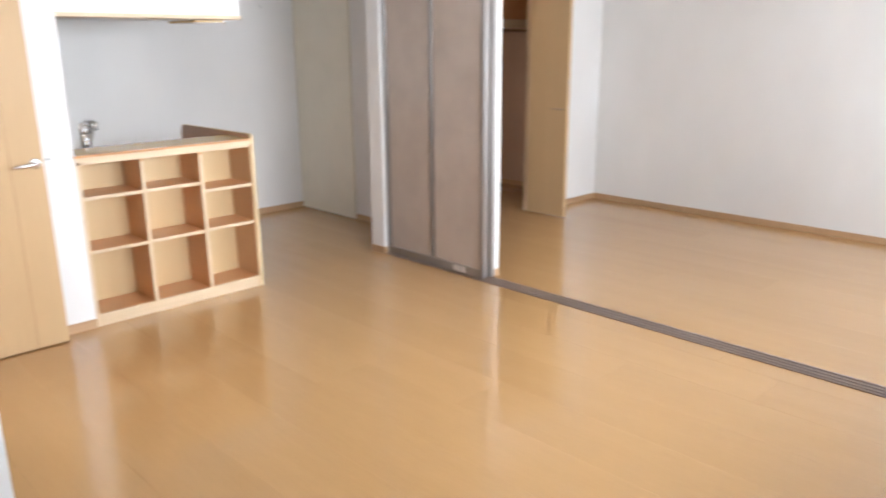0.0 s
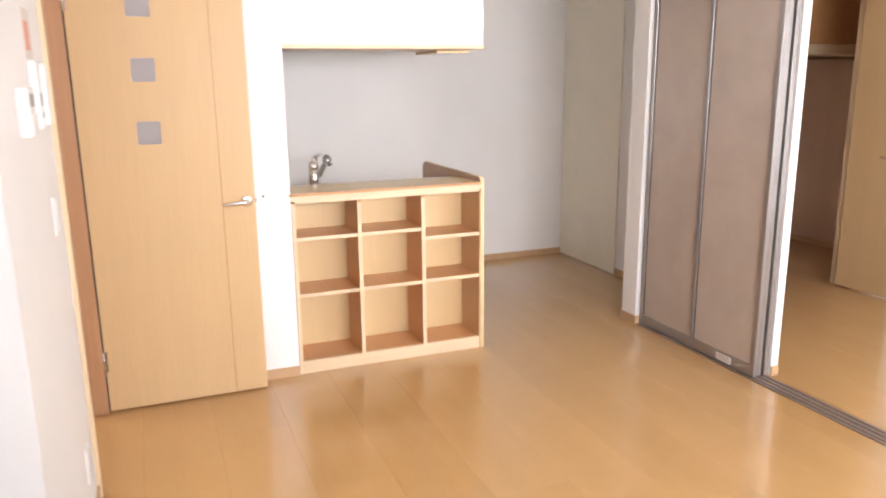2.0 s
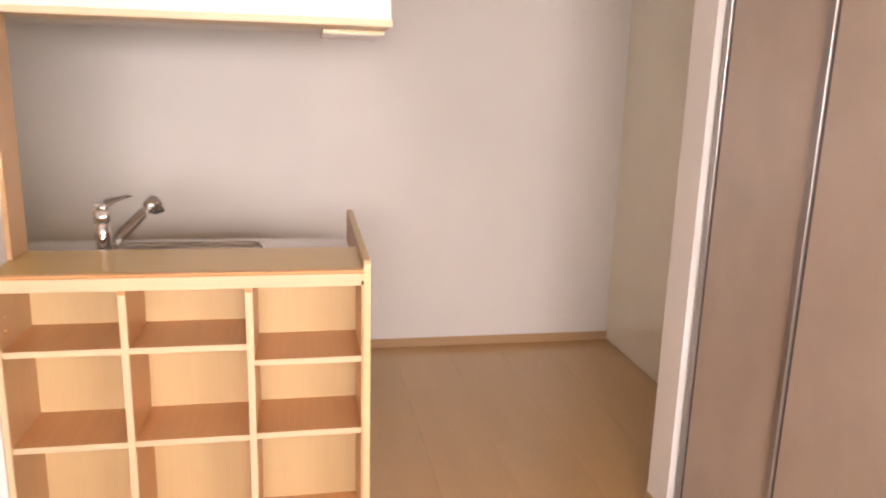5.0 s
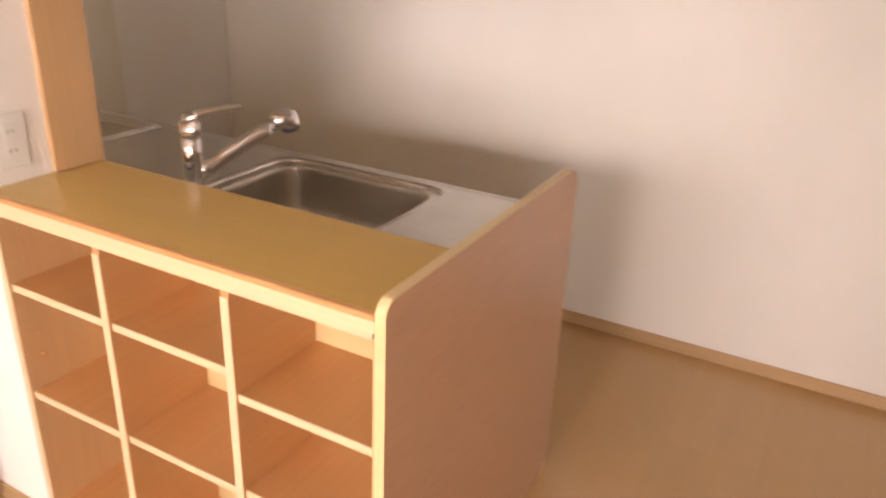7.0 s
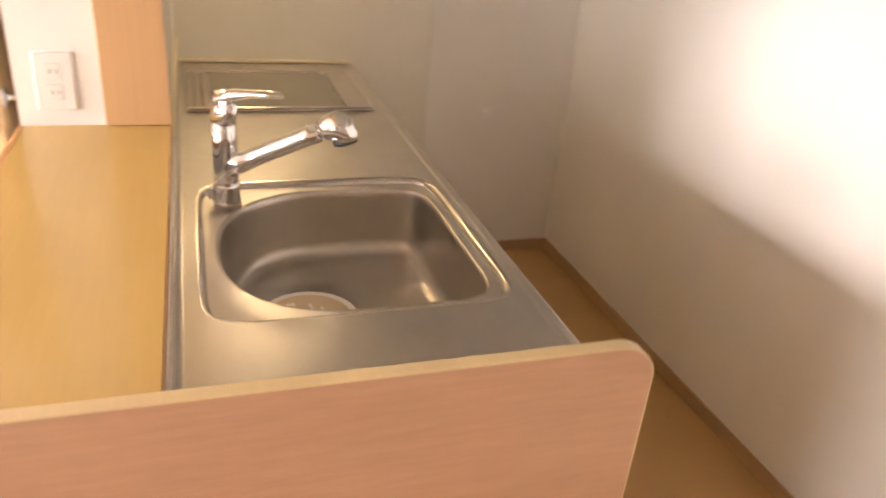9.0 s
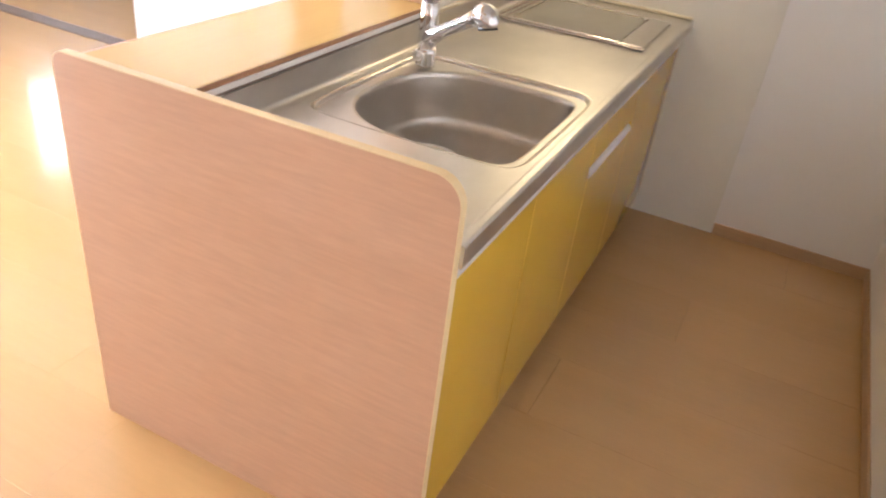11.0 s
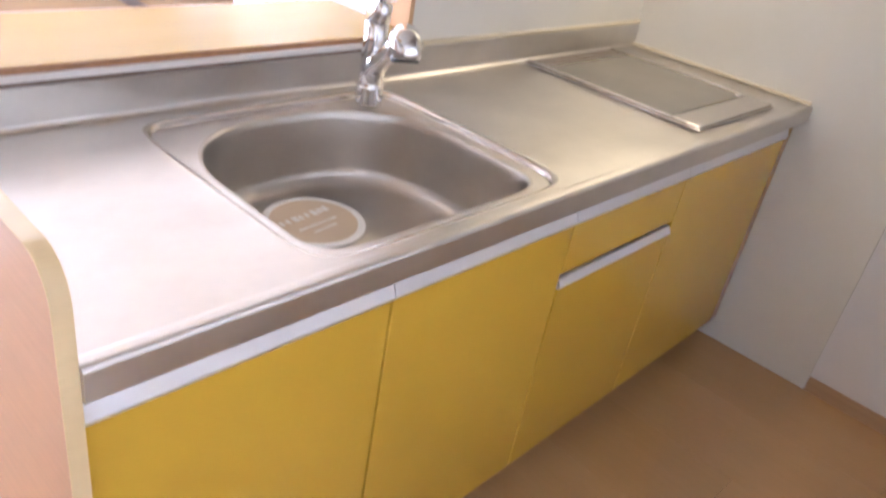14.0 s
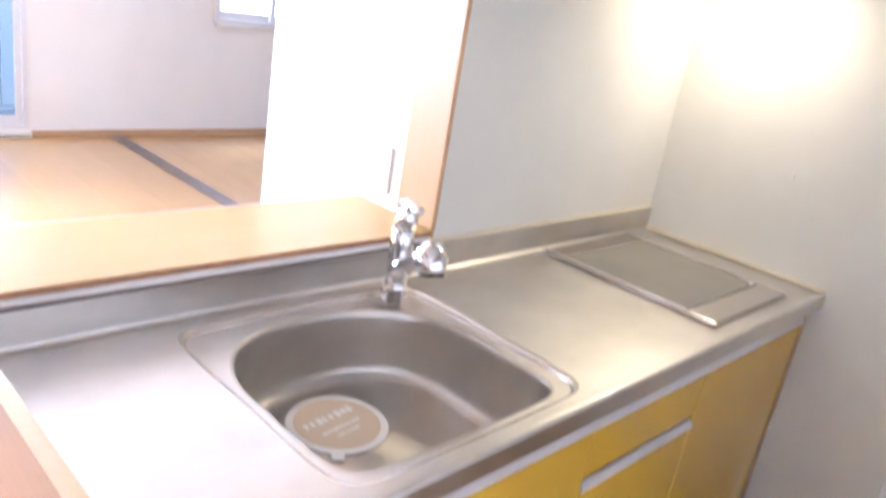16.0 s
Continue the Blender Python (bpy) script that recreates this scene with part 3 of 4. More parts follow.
cs = thing("closet_shelf", "wooden closet shelf with a cream front board and maple panel above", "shelf", (0, 0, 0))
part("board", box(XS + T, XBED - 0.004, 0.84, 1.61, 1.69, 1.71), M_WOODX, cs)
part("front_board", box(XS + T, XBED - 0.004, 0.82, 0.84, 1.655, 1.735, 0.002, 1), M_EDGEX, cs, "cream front board")
part("upper_panel", box(XS + T, XBED - 0.004, 0.845, 0.865, 1.735, CEIL - 0.01), M_WOODY, cs, "maple panel above the shelf")
part("hanging_rail", sweep([(XS + T, 0.9, 1.63), (XBED - 0.004, 0.9, 1.63)], [0.014, 0.014], 14), M_SATIN, cs, "dark metal hanging rail", True)
pr = thing("wall_rail", "grey metal picture rail on the bedroom wall", "rail", (0, 0, 0))
part("bar", box(XBED - 0.022, XBED, -2.6, -0.855, 1.888, 1.922, 0.003), M_ALU, pr)
for y in (-2.59, -0.865):
    part("end_cap", box(XBED - 0.026, XBED, y - 0.012, y + 0.012, 1.88, 1.93, 0.003), M_ALU, pr)

# ---- counter shelf unit ----
su = thing("cubby_shelf", "empty maple nine-compartment shelf built under the counter", "shelf", (0, 0, 0))
SX0, SX1, SD = -1.055, -0.021, 0.268
t_ = 0.02
DIV = (-0.708, -0.356)
part("side_board", box(SX0, SX0 + 0.018, 0.002, SD, 0.0, 0.905, 0.001, 1), M_WOODZ, su)
part("side_board", box(SX1 - 0.006, SX1, 0.002, SD, 0.0, 0.905), M_WOODZ, su)
part("back_board", box(SX0 + 0.018, SX1 - 0.006, SD - 0.012, SD, 0.0, 0.905), M_BACK, su, "pale maple back board")
part("plinth", box(SX0 + 0.018, SX1 - 0.006, 0.001, 0.02, 0.0, 0.068, 0.0015, 1), M_EDGEX, su)
part("bottom_board", box(SX0 + 0.018, SX1 - 0.006, 0.02, SD - 0.012, 0.048, 0.068), M_WOODY, su)
part("top_rail", box(SX0 + 0.018, SX1 - 0.006, 0.001, 0.022, 0.9035, 0.9175, 0.001, 1), M_EDGEX, su)
for d in DIV:
    v = part("divider", box(d - t_ / 2, d + t_ / 2, 0.004, SD - 0.012, 0.068, 0.905), M_WOODY, su)
    part("divider_edge", box(d - t_ / 2 - 0.0005, d + t_ / 2 + 0.0005, 0.0, 0.004, 0.068, 0.89, 0.001, 1), M_EDGE, v, "pale edge band")
v = part("side_edge", box(SX0, SX0 + 0.018, 0.0, 0.002, 0.0, 0.905), M_EDGE, su, "pale edge band")
cols = ((SX0 + 0.018, DIV[0] - t_ / 2, 0.719, 0.422), (DIV[0] + t_ / 2, DIV[1] - t_ / 2, 0.719, 0.424), (DIV[1] + t_ / 2, SX1 - 0.006, 0.667, 0.428))
for a, b, za, zb in cols:
    for z in (za, zb):
        s = part("shelf_board", box(a, b, 0.012, SD - 0.012, z - 0.009, z + 0.009), M_WOODY, su)
        part("shelf_edge", box(a, b, 0.008, 0.012, z - 0.0095, z + 0.0095, 0.001, 1), M_EDGEX, s, "pale edge band")
for a, b in ((SX0 + 0.018, 1), (SX1 - 0.006, -1)):
    for z in (0.52, 0.58, 0.78, 0.82):
        part("shelf_pin", sweep([(a, 0.05, z), (a + b * 0.004, 0.05, z)], [0.004, 0.003], 10), M_WOODY, su, "small shelf pin hole", True)

ctop = thing("wooden_counter_top", "maple counter top with a rounded pale front edge", "counter", (0, 0, 0))
part("board", box(-1.0575, -0.0205, 0.006, 0.3045, 0.9305, 0.955, 0.001, 1), M_WOODX, ctop)
part("front_edge", prism([(0.006, 0.9422), (-0.004, 0.9422), (-0.0065, 0.944), (-0.0078, 0.947), (-0.0078, 0.9505), (-0.0062, 0.9535), (-0.003, 0.9548), (0.006, 0.955)], "x", -1.066, -0.0205), M_WOODY, ctop, "reddish rounded edge band")
part("front_lip", box(-1.0575, -0.0205, -0.003, 0.0055, 0.918, 0.9418, 0.001, 1), M_EDGEX, ctop, "pale lip under the edge band")
part("underboard", box(-1.0575, -0.0205, 0.0055, 0.285, 0.918, 0.9305), M_EDGEX, ctop)
part("rear_edge", box(-1.0435, -0.0205, 0.3045, 0.3075, 0.9425, 0.954), M_FRAME, ctop, "reddish rear edge band")

sp = thing("counter_side_panel", "tall maple end panel with rounded corners and a cream edge band", "panel", (0, 0, 0))
R = 0.055
out_ = [(-0.002, 0.0)] + [(0.925, 0.0)] + arc(0.925 - R, 0.980 - R, R, 0, 90, 12) + arc(R * 0.55 - 0.002, 0.980 - R * 0.55, R * 0.55, 90, 180, 10)
cen_y = 0.465
part("board", prism([(cen_y + (y - cen_y) * 0.996, 0.35 + (z - 0.35) * 0.996 if z > 0.4 else z) for y, z in out_], "x", -0.0200, 0.0), M_SIDE, sp)
ring_ = bmesh.new()
for (ya, za), (yb, zb) in zip(out_[1:], out_[2:] + out_[:1]):
    la = [ring_.verts.new(p) for p in ((-0.0205, ya, za), (0.0005, ya, za), (0.0005, yb, zb), (-0.0205, yb, zb))]
    ia = [(cen_y + (p[0] - cen_y) * 0.9965, min(p[1], 0.35 + (p[1] - 0.35) * 0.9965) if p[1] > 0.4 else p[1]) for p in ((ya, za), (yb, zb))]
    li = [ring_.verts.new(p) for p in ((-0.0205, *ia[0]), (0.0005, *ia[0]), (0.0005, *ia[1]), (-0.0205, *ia[1]))]
    ring_.faces.new(la)
    ring_.faces.new((la[1], li[1], li[2], la[2]))
    ring_.faces.new((la[0], la[3], li[3], li[0]))
    ring_.faces.new(li[::-1])
bmesh.ops.remove_doubles(ring_, verts=ring_.verts, dist=0.00005)
part("edge_band", ring_, M_BAND, sp, "cream edge band")

# hanging cabinet over the counter
hc = thing("hanging_cabinet", "white hanging cabinet over the counter with a maple bottom trim", "cabinet", (0, 0, 0))
part("body", box(-1.058, 0.072, 0.171, 0.36, 1.683, CEIL - 0.002), M_WALL, hc)
part("bottom_trim", box(-1.0575, 0.077, 0.165, 0.366, 1.662, 1.683, 0.002, 1), M_EDGEX, hc, "maple bottom trim board")
part("lower_return", box(-0.125, 0.072, 0.368, 0.72, 1.648, 1.6615), M_WOODX, hc)
part("rear_body", box(-1.45, 0.072, 0.3665, 0.70, 1.662, CEIL - 0.002), M_CABWHITE, hc)

# ---- kitchen base cabinets ----
CY = 0.905


def cabinet(x0, x1, doors, drawer=False, label=""):
    c = thing("base_cabinet", label, "cabinet", (0, 0, 0), "yellow kitchen base cabinets")
    part("carcass", boxes((x0 + 0.001, x0 + 0.017, 0.31, CY - 0.021, 0.1, 0.79), (x1 - 0.017, x1 - 0.001, 0.31, CY - 0.021, 0.1, 0.79), (x0 + 0.017, x1 - 0.017, 0.31, 0.325, 0.1, 0.66), (x0 + 0.017, x1 - 0.017, 0.325, CY - 0.021, 0.1, 0.116)), M_CARCASS, c)
    part("toe_board", box(x0 + 0.001, x1 - 0.001, 0.83, 0.848, 0.0, 0.1), M_CARCASS, c)
    g = 0.0023
    for a, b in doors:
        if drawer:
            d = part("drawer_front", box(a + g, b - g, CY - 0.02, CY, 0.632, 0.752, 0.0012, 1), M_YELLOW, c)
            pull(a, b, 0.752, d)
            d = part("door", box(a + g, b - g, CY - 0.02, CY, 0.085, 0.598, 0.0012, 1), M_YELLOW, c)
            pull(a, b, 0.598, d, 0.7)
        else:
            d = part("door", box(a + g, b - g, CY - 0.02, CY, 0.085, 0.752, 0.0012, 1), M_YELLOW, c)
            pull(a, b, 0.752, d)
    return c


def pull(a, b, z, parent, k=1.0):
    """Bevelled aluminium grip strip along the top of a front."""
    p = [(CY - 0.02, z), (CY + 0.003, z), (CY + 0.006, z + 0.006 * k), (CY - 0.002, z + 0.029 * k), (CY - 0.006, z + 0.031 * k), (CY - 0.02, z + 0.024 * k)]
    part("grip_strip", prism(p, "x", a + 0.001, b - 0.001), M_ALUL, parent, "pale aluminium grip strip")


cabinet(-0.980, -0.021, ((-0.980, -0.492), (-0.492, -0.021)), False, "glossy yellow two-door cabinet under the sink")
cabinet(-1.452, -0.980, ((-1.452, -0.980),), True, "glossy yellow cabinet with a drawer over a door")
cabinet(-2.114, -1.452, ((-2.07, -1.452),), False, "glossy yellow cabinet under the hob")
fl = thing("filler_strip", "narrow yellow filler strip beside the wall", "filler", (0, 0, 0))
part("strip", box(-2.114, -2.072, CY - 0.02, CY - 0.004, 0.085, 0.79), M_YEDGE, fl)

# ---- worktop with sink ----
wt = thing("steel_worktop", "stained stainless steel worktop with a pressed sink bowl", "worktop", (0, 0, 0))
WX0, WX1, WY0, WY1, WZ = -2.116, -0.021, 0.315, 0.906, 0.85
CX, CYB = -0.628, 0.62
RX0, RX1, RY0, RY1 = -0.938, -0.360, 0.358, 0.884


def rect_r(a, x0, x1, y0, y1, corner=0.0, n=5.0):
    """Distance from the sink's centre to a rounded rectangle in the direction a."""
    c, s = math.cos(a), math.sin(a)
    tx = ((x1 if c > 0 else x0) - CX) / c if abs(c) > 1e-9 else 1e9
    ty = ((y1 if s > 0 else y0) - CYB) / s if abs(s) > 1e-9 else 1e9
    if not corner:
        return min(tx, ty)
    return (tx ** -n + ty ** -n) ** (-1 / n)


def bowl_r(a):
    c, s = math.cos(a), math.sin(a)
    tx = ((-0.381 if c > 0 else -0.906) - CX) / c if abs(c) > 1e-9 else 1e9
    if s >= 0:
        ty = (0.863 - CYB) / s if s > 1e-9 else 1e9
        n = 8.0
    else:
        ty = (0.385 - CYB) / s
        n = 2.35
    return (abs(tx) ** -n + abs(ty) ** -n) ** (-1 / n)


angles = sorted([2 * math.pi * k / 112 for k in range(112)] + [math.atan2(y - CYB, x - CX) % (2 * math.pi) for x in (WX0, WX1) for y in (WY0, WY1)])


bowl_angles = [2 * math.pi * k / 128 for k in range(128)]


def ring(bm, rf, z, angles=angles):
    return [bm.verts.new((CX + rf(a) * math.cos(a), CYB + rf(a) * math.sin(a), z)) for a in angles]


def bridge(bm, a, b):
    n = len(a)
    for k in range(n):
        bm.faces.new((a[k], a[(k + 1) % n], b[(k + 1) % n], b[k]))


bm_ = bmesh.new()
rec = lambda a: rect_r(a, RX0, RX1, RY0, RY1, 1.0, 10.0)
rb = bowl_r
steps_ = [(0.013, 0.0), (0.009, -0.0004), (0.0055, -0.0015), (0.0025, -0.0034), (0.0003, -0.0060), (-0.0012, -0.0090), (-0.0025, -0.0112)]
edge_ = [(lambda o: (lambda a: rec(a) + o))(o) for o, z in steps_]
bridge(bm_, ring(bm_, lambda a: rect_r(a, WX0, WX1, WY0, WY1), WZ), ring(bm_, edge_[0], WZ + steps_[0][1]))
bridge(bm_, ring(bm_, edge_[-1], WZ + steps_[-1][1]), ring(bm_, lambda a: rb(a) + 0.006, WZ - 0.0115))
part("deck", bm_, M_STEEL, wt, "", True)
bm_ = bmesh.new()
rings = [ring(bm_, e, WZ + z) for e, (o, z) in zip(edge_, steps_)]
for a, b in zip(rings, rings[1:]):
    bridge(bm_, a, b)
part("sink_rim", bm_, M_NOSE, wt, "polished stepped rim round the sink", True)
bm_ = bmesh.new()
depth_ = [(-0.006, WZ - 0.0115), (-0.002, WZ - 0.0114), (0.001, WZ - 0.0130), (0.0035, WZ - 0.018), (0.006, WZ - 0.03), (0.011, WZ - 0.09), (0.015, WZ - 0.136), (0.019, WZ - 0.150), (0.027, WZ - 0.160), (0.040, WZ - 0.166), (0.050, WZ - 0.169)]
rings = [ring(bm_, (lambda o: (lambda a: rb(a) - o))(o), z, bowl_angles) for o, z in depth_]
DR = (-0.613, 0.553)
rings.append([bm_.verts.new((DR[0] + 0.092 * math.cos(a), DR[1] + 0.092 * math.sin(a), WZ - 0.170)) for a in bowl_angles])
rings.append([bm_.verts.new((DR[0] + 0.088 * math.cos(a), DR[1] + 0.088 * math.sin(a), WZ - 0.1665)) for a in bowl_angles])
for a, b in zip(rings, rings[1:]):
    bridge(bm_, a, b)
bm_.faces.new(rings[-1])
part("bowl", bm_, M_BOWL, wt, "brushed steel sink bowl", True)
part("front_nose", prism([(0.905, 0.8505)] + arc(0.913, 0.8445, 0.0075, 120, 90, 3) + arc(0.924, 0.844, 0.008, 90, 0, 6) + arc(0.928, 0.8075, 0.004, 0, -90, 4) + [(0.915, 0.8035), (0.915, 0.838), (0.905, 0.843)], "x", WX0, WX1), M_STEEL, wt, "rounded front edge")
part("upstand", prism([(0.303, 0.85), (0.303, 0.9222), (0.3115, 0.9222)] + arc(0.3225, 0.8615, 0.011, 180, 270, 8) + [(0.336, 0.8506), (0.336, 0.848)], "x", WX0, WX1), M_STEEL, wt, "coved rear upstand")
part("cap_strip", box(WX0, -1.033, 0.3022, 0.314, 0.9226, 0.934, 0.002), M_CREAM, wt, "cream cap strip")
part("under_counter_strip", box(-1.043, WX1, 0.3048, 0.309, 0.9285, 0.9418, 0.001, 1), M_CABWHITE, wt, "pale filler strip")
part("shadow_gap", box(-1.043, WX1, 0.2935, 0.3075, 0.9225, 0.9282), M_TRACK, wt, "dark joint under the filler strip")
part("end_seal", box(XE + 0.008, WX0 + 0.012, 0.31, 0.925, 0.851, 0.862, 0.003), M_CREAM, wt, "cream sealing strip")

dc = thing("drain_cover_sheet", "tan paper disc with a white rim covering the drain", "drain cover", (DR[0], DR[1], WZ - 0.1648))
bm_ = bmesh.new()
bmesh.ops.create_cone(bm_, cap_ends=True, segments=48, radius1=0.102, radius2=0.101, depth=0.002)
rim = part("rim", bm_, M_INK, dc, "white rim")
bm_ = bmesh.new()
bmesh.ops.create_cone(bm_, cap_ends=True, segments=48, radius1=0.086, radius2=0.086, depth=0.002)
bmesh.ops.translate(bm_, verts=bm_.verts, vec=(0, 0, 0.0008))
part("disc", bm_, M_TAN, dc, "tan printed disc")
part("pull_tab", box(-0.012, 0.012, 0.097, 0.121, -0.001, 0.001), M_INK, dc).rotation_euler = (0, 0, radians(-36))
rr = random.Random(4)


def print_bars(y, h, n, w0):
    """Unreadable print as a row of small bars."""
    bs, x = [], -w0
    for _ in range(n):
        w = rr.uniform(0.5, 1.0) * (2 * w0 / n) * 0.8
        bs.append((x, x + w, y - h * rr.uniform(0.35, 0.5), y + h * rr.uniform(0.35, 0.5), 0.0018, 0.0022))
        x += 2 * w0 / n
    ob = part("print", boxes(*bs), M_INK, dc)
    ob.rotation_euler = (0, 0, radians(187))


print_bars(0.024, 0.020, 8, 0.064)
print_bars(-0.014, 0.008, 12, 0.05)
print_bars(-0.034, 0.008, 8, 0.03)

# ---- faucet ----
fx, fy = -0.849, 0.413
fa = thing("kitchen_faucet", "chrome single-lever kitchen faucet with a pull-out spray head", "faucet", (0, 0, 0))
part("base", sweep([(fx, fy, 0.846), (fx, fy, 0.852), (fx, fy, 0.885), (fx, fy, 0.89)], [0.0295, 0.0285, 0.0275, 0.0268], 28), M_CHROME, fa, "", True)
part("body", sweep([(fx, fy, 0.888), (fx, fy, 0.93), (fx, fy, 0.985), (fx, fy, 1.02), (fx, fy, 1.022)], [0.0268, 0.0262, 0.0252, 0.0248, 0.021], 28), M_CHROME, fa, "", True)
part("cartridge_cap", sweep([(fx, fy, 1.022), (fx, fy, 1.025), (fx, fy + 0.002, 1.06), (fx, fy + 0.006, 1.078), (fx, fy + 0.012, 1.086)], [0.021, 0.0262, 0.0265, 0.023, 0.010], 28), M_CHROME, fa, "", True)
part("lever", sweep([(fx, fy - 0.012, 1.066), (fx + 0.01, fy + 0.02, 1.083), (fx + 0.035, fy + 0.055, 1.091), (fx + 0.058, fy + 0.09, 1.096), (fx + 0.068, fy + 0.107, 1.096), (fx + 0.072, fy + 0.113, 1.095)],
     [(0.014, 0.014), (0.020, 0.012), (0.015, 0.008), (0.015, 0.007), (0.012, 0.006), 0.002], 20), M_CHROME, fa, "flat chrome lever", True)
s0, s1 = Vector((fx, fy, 0.922)), Vector((-0.728, 0.618, 1.05))
dv = (s1 - s0).normalized()
part("spout", sweep([s0 + dv * 0.006, s0 + dv * 0.05, s0 + dv * 0.052, s0 + dv * 0.09, s0 + dv * 0.2, s1 - dv * 0.03], [0.025, 0.022, 0.0200, 0.0190, 0.0190, 0.0205], 24), M_CHROME, fa, "slanting chrome spout", True)
hp = [s1 - dv * 0.03, s1 - dv * 0.012, s1 + dv * 0.006 + Vector((0, 0, -0.002)), s1 + dv * 0.020 + Vector((0, 0, -0.012)), s1 + dv * 0.026 + Vector((0, 0, -0.028)), s1 + dv * 0.027 + Vector((0, 0, -0.036))]
hd_ = part("spray_head", sweep(hp, [0.0205, 0.026, 0.0305, 0.031, 0.0275, 0.0265], 24), M_CHROME, fa, "rounded spray head", True)
part("spray_rim", sweep([hp[-1], hp[-1] + Vector((0.001, 0.002, -0.008))], [0.026, 0.024], 24), M_BLACK, hd_, "black nozzle ring", True)
part("hose_clip", box(fx - 0.008, fx + 0.012, fy - 0.037, fy - 0.0255, 0.856, 0.884, 0.003), M_CHROME, fa)

# ---- hob ----
hb = thing("cooktop", "closed flat cooktop with a grey plate in a steel frame", "cooktop", (0, 0, 0))
HX0, HX1, HY0, HY1 = -1.942, -1.491, 0.333, 0.879
part("frame", prism([(HX0, HY0), (HX1, HY0), (HX1, HY1), (HX0, HY1)], "z", 0.8505, 0.8585, 0.003), M_NOSE, hb)
part("cover_plate", box(HX0 + 0.022, HX1 - 0.014, HY0 + 0.072, HY1 - 0.088, 0.8585, 0.8615, 0.001, 1), M_GREYGLASS, hb, "grey matt cover plate")
part("front_band", box(HX0 + 0.004, HX1 - 0.004, HY1 - 0.082, HY1 - 0.004, 0.8585, 0.8645, 0.003), M_NOSE, hb, "steel front band")
part("rear_band", box(HX0 + 0.022, HX1 - 0.014, HY0 + 0.008, HY0 + 0.068, 0.8585, 0.8612, 0.001, 1), M_NOSE, hb, "steel rear vent band")
for k in range(2):
    part("vent_slot", box(HX0 + 0.04, HX1 - 0.03, HY0 + 0.022 + k * 0.022, HY0 + 0.029 + k * 0.022, 0.8612, 0.8617), M_TRACK, hb, "dark vent slot")
part("side_bar", box(HX1 - 0.013, HX1 - 0.003, HY0 + 0.006, HY1 - 0.084, 0.8585, 0.8645, 0.002), M_NOSE, hb)
part("side_bar", box(HX0 + 0.003, HX0 + 0.02, HY0 + 0.006, HY1 - 0.084, 0.8585, 0.8635, 0.002), M_NOSE, hb)
part("latch", box(HX0 + 0.02, HX0 + 0.05, HY1 - 0.10, HY1 - 0.088, 0.8585, 0.866, 0.002), M_CHROME, hb)

# ---- range hood ----
rh = thing("range_hood", "white range hood with a small lamp over the cooktop", "range hood", (0, 0, 0))
part("canopy", boxes((XE + 0.009, -1.46, 0.303, 0.50, 1.72, 2.0), (XE + 0.009, -1.46, 0.62, 0.80, 1.72, 2.0), (XE + 0.009, -2.03, 0.50, 0.62, 1.72, 2.0), (-1.89, -1.46, 0.50, 0.62, 1.72, 2.0), (-2.03, -1.89, 0.50, 0.62, 1.75, 2.0)), M_CABWHITE, rh)
part("duct", box(XE + 0.009, -1.46, 0.303, 0.62, 2.0, CEIL - 0.002), M_CABWHITE, rh)
part("switch", box(-1.95, -1.90, 0.80, 0.806, 1.735, 1.755, 0.002), M_ALU, rh)

# ---- small fittings in the kitchen ----
ko = thing("wall_outlet", "white double wall socket above the wooden counter", "outlet", (-1.058, 0.080, 1.053), "wall sockets")
part("cover_plate", box(0.0, 0.008, -0.038, 0.038, -0.062, 0.062, 0.0025), M_WHITE, ko)
for dz in (-0.022, 0.022):
    o_ = part("socket", box(0.008, 0.0095, -0.014, 0.014, dz - 0.017, dz + 0.017, 0.001), M_WHITE, ko)
    part("slot", boxes((0.0094, 0.0099, -0.0075, -0.0055, dz - 0.005, dz + 0.005), (0.0094, 0.0099, 0.0055, 0.0075, dz - 0.004, dz + 0.004)), M_DARK, o_)
hk = thing("wall_hook", "tiny clear plastic hook on the splash panel", "hook", (XE + 0.008, 0.735, 1.165))
part("hook_body", box(0.0, 0.004, -0.003, 0.003, -0.012, 0.012, 0.0015), M_WHITE, hk)
bh = thing("wall_hook", "tiny white plastic hook high on the kitchen wall", "hook", (1.266, YB, 1.835))
part("plate", box(-0.008, 0.008, -0.004, 0.0, -0.014, 0.014, 0.0015), M_WHITE, bh)
part("hook_tip", sweep([(0, -0.003, -0.006), (0, -0.012, -0.009), (0, -0.015, -0.003)], [0.003, 0.003, 0.002], 10), M_WHITE, bh, "", True)
st = thing("door_stop", "small dark door stop pin on the stub wall", "door stop", (-1.19, 0.0, 0.955))
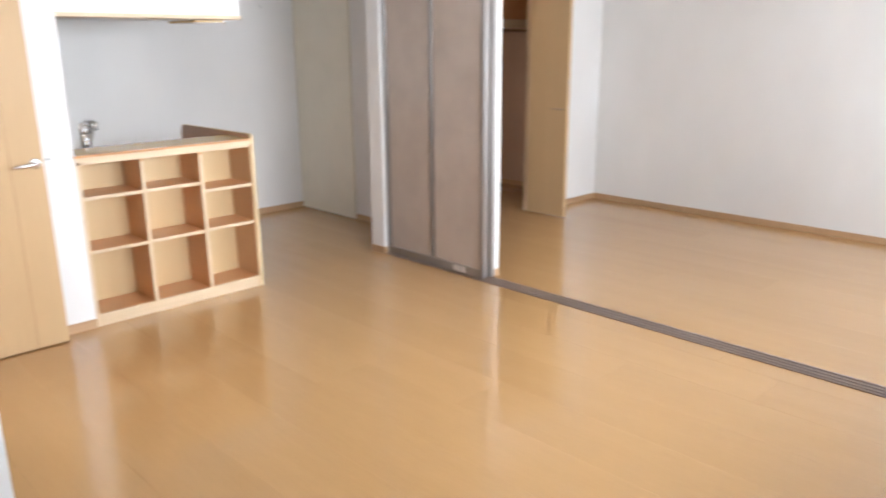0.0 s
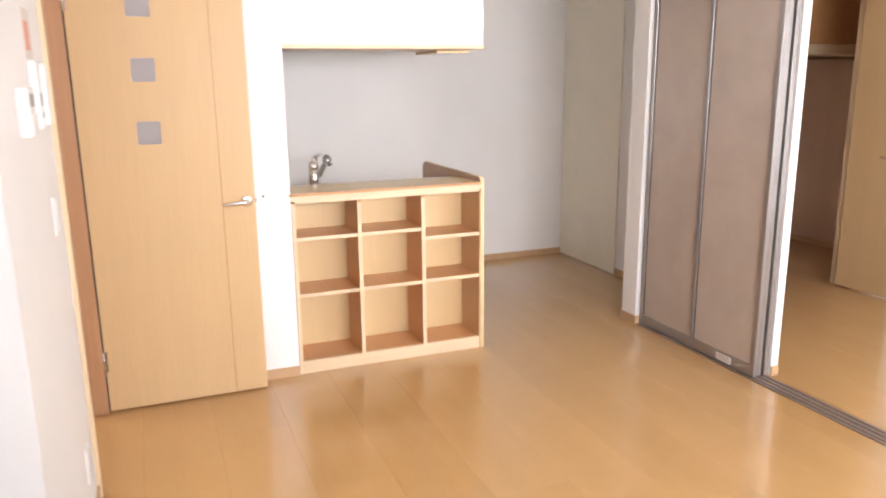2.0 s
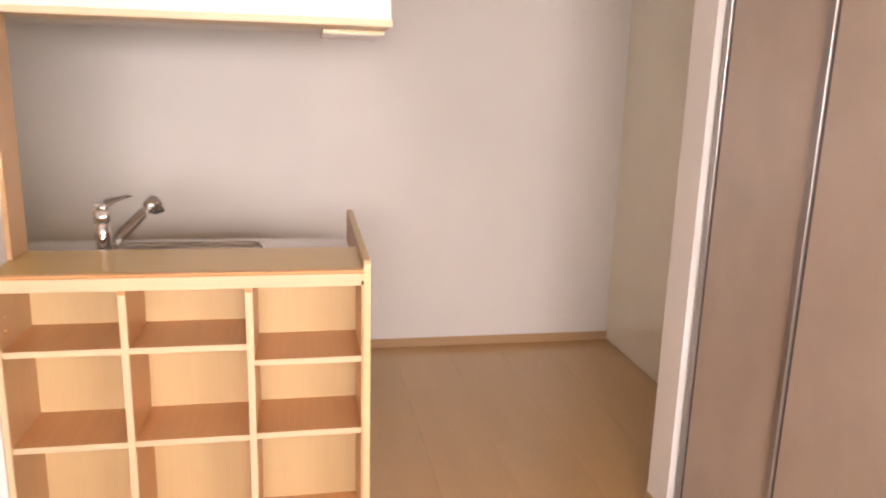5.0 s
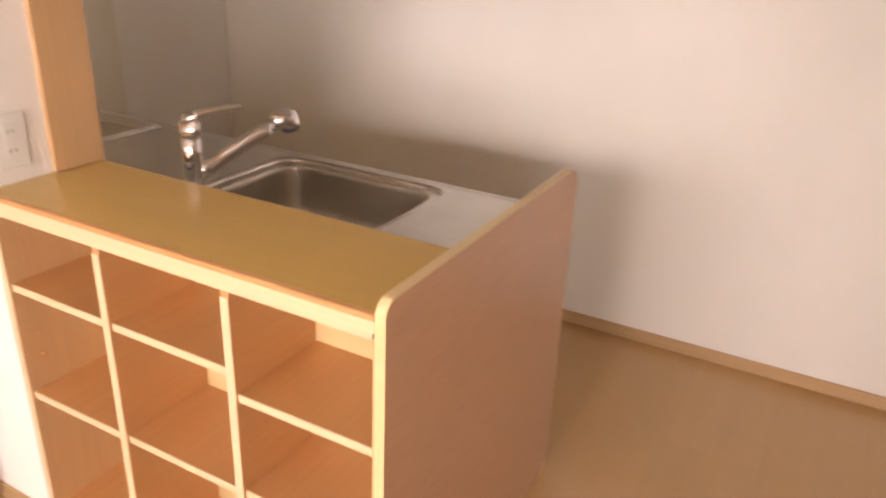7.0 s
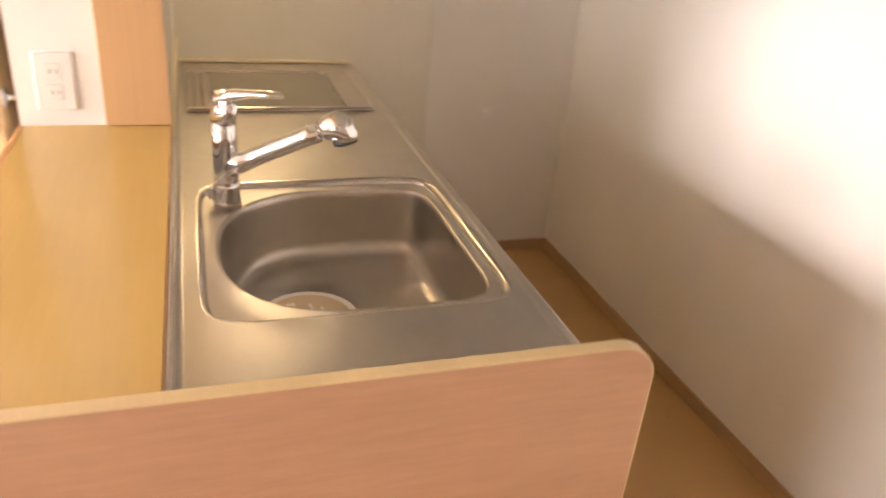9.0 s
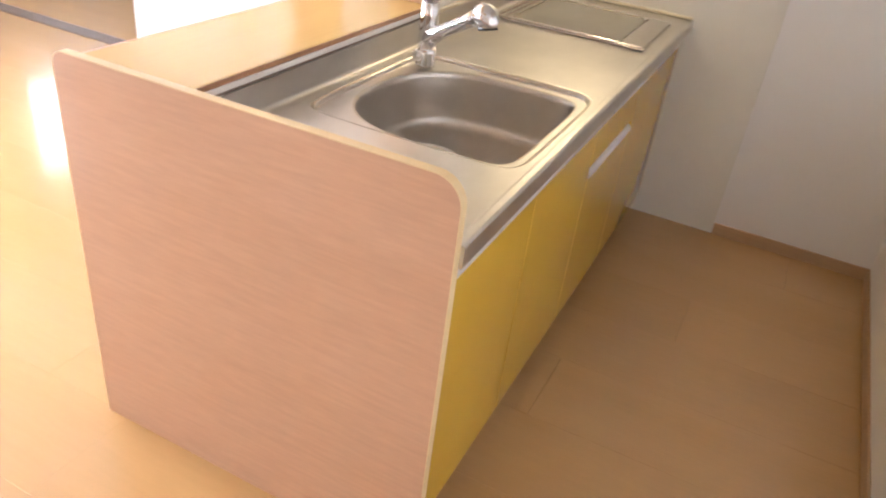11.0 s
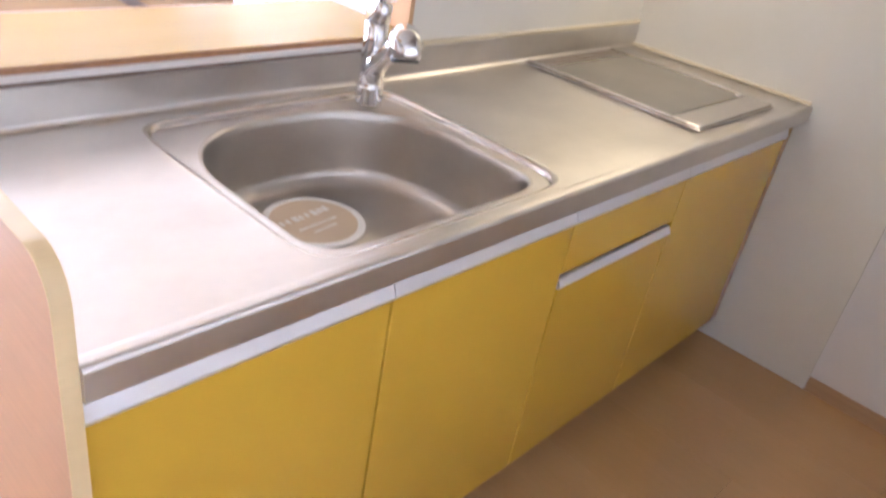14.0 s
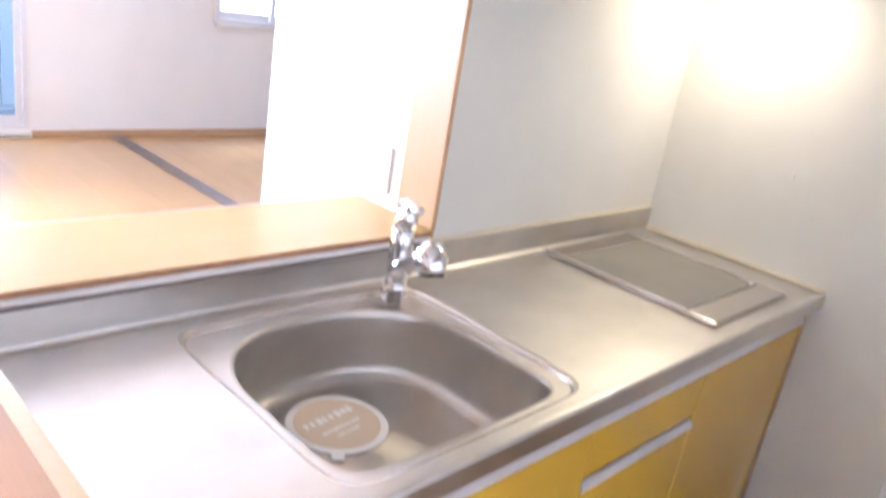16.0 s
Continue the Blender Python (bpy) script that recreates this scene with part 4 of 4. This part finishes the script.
part("pin", sweep([(0, 0, 0), (0, -0.012, 0)], [0.005, 0.004], 12), M_DARK, st, "", True)

# ---- floor planks ----
floor = structure("floor", boxes((XW, -3.3, YF, -1.17, -0.03, -0.013), (-3.3, XS + T, YF, YB, -0.03, -0.013), (XS + T, XBED, YF, 1.62, -0.03, -0.013)), M_SUB, "glossy light maple plank floor", "floor")
PW, PL = 0.303, 1.818
plank_meshes = {}


def plank_mesh(w, l):
    """One bevelled board of the given width and length, shared between equal boards."""
    key = (round(w, 3), round(l, 3))
    if key not in plank_meshes:
        bm = bmesh.new()
        c, g = 0.0006, 0.0003
        add_box(bm, g, w - g, g, l - g, -0.0125, -c)
        top = max(bm.faces, key=lambda f: f.calc_center_median().z)
        bmesh.ops.inset_region(bm, faces=[top], thickness=c, use_even_offset=True)
        for v in top.verts:
            v.co.z = 0.0
        bmesh.ops.recalc_face_normals(bm, faces=bm.faces)
        me = bpy.data.meshes.new("plank")
        bm.to_mesh(me)
        bm.free()
        me.materials.append(M_FLOOR)
        plank_meshes[key] = me
    return plank_meshes[key]


def lay_plank(x0, x1, y0, y1):
    """A board cut off at the outer walls and at the steps of the plan."""
    x0, x1, y0, y1 = max(x0, XW), min(x1, XBED), max(y0, YF), min(y1, YB)
    step = -1.11 if x0 < -3.24 else (1.62 if x1 > 1.67 else YB)
    pieces = [(x0, x1, y0, min(y1, step))]
    if x0 < -3.24 < x1 or x0 < 1.67 < x1:
        pieces.append((max(x0, -3.24), min(x1, 1.67), max(y0, step), y1))
    for a, b, c, d in pieces:
        if b - a > 0.02 and d - c > 0.02:
            ob = new("plank", plank_mesh(b - a, d - c))
            ob.location = (a, c, 0)
            ob.parent = floor


col = 0
x = 0.294 - PW * 19
while x < XBED:
    y = 0.968 - PL * 4 + (0.0 if col % 2 == 1 else -0.909) + (0.303 * (col % 3))
    while y < YB:
        if y + PL > YF and x + PW > XW:
            lay_plank(x, x + PW, y, y + PL)
        y += PL
    x += PW
    col += 1
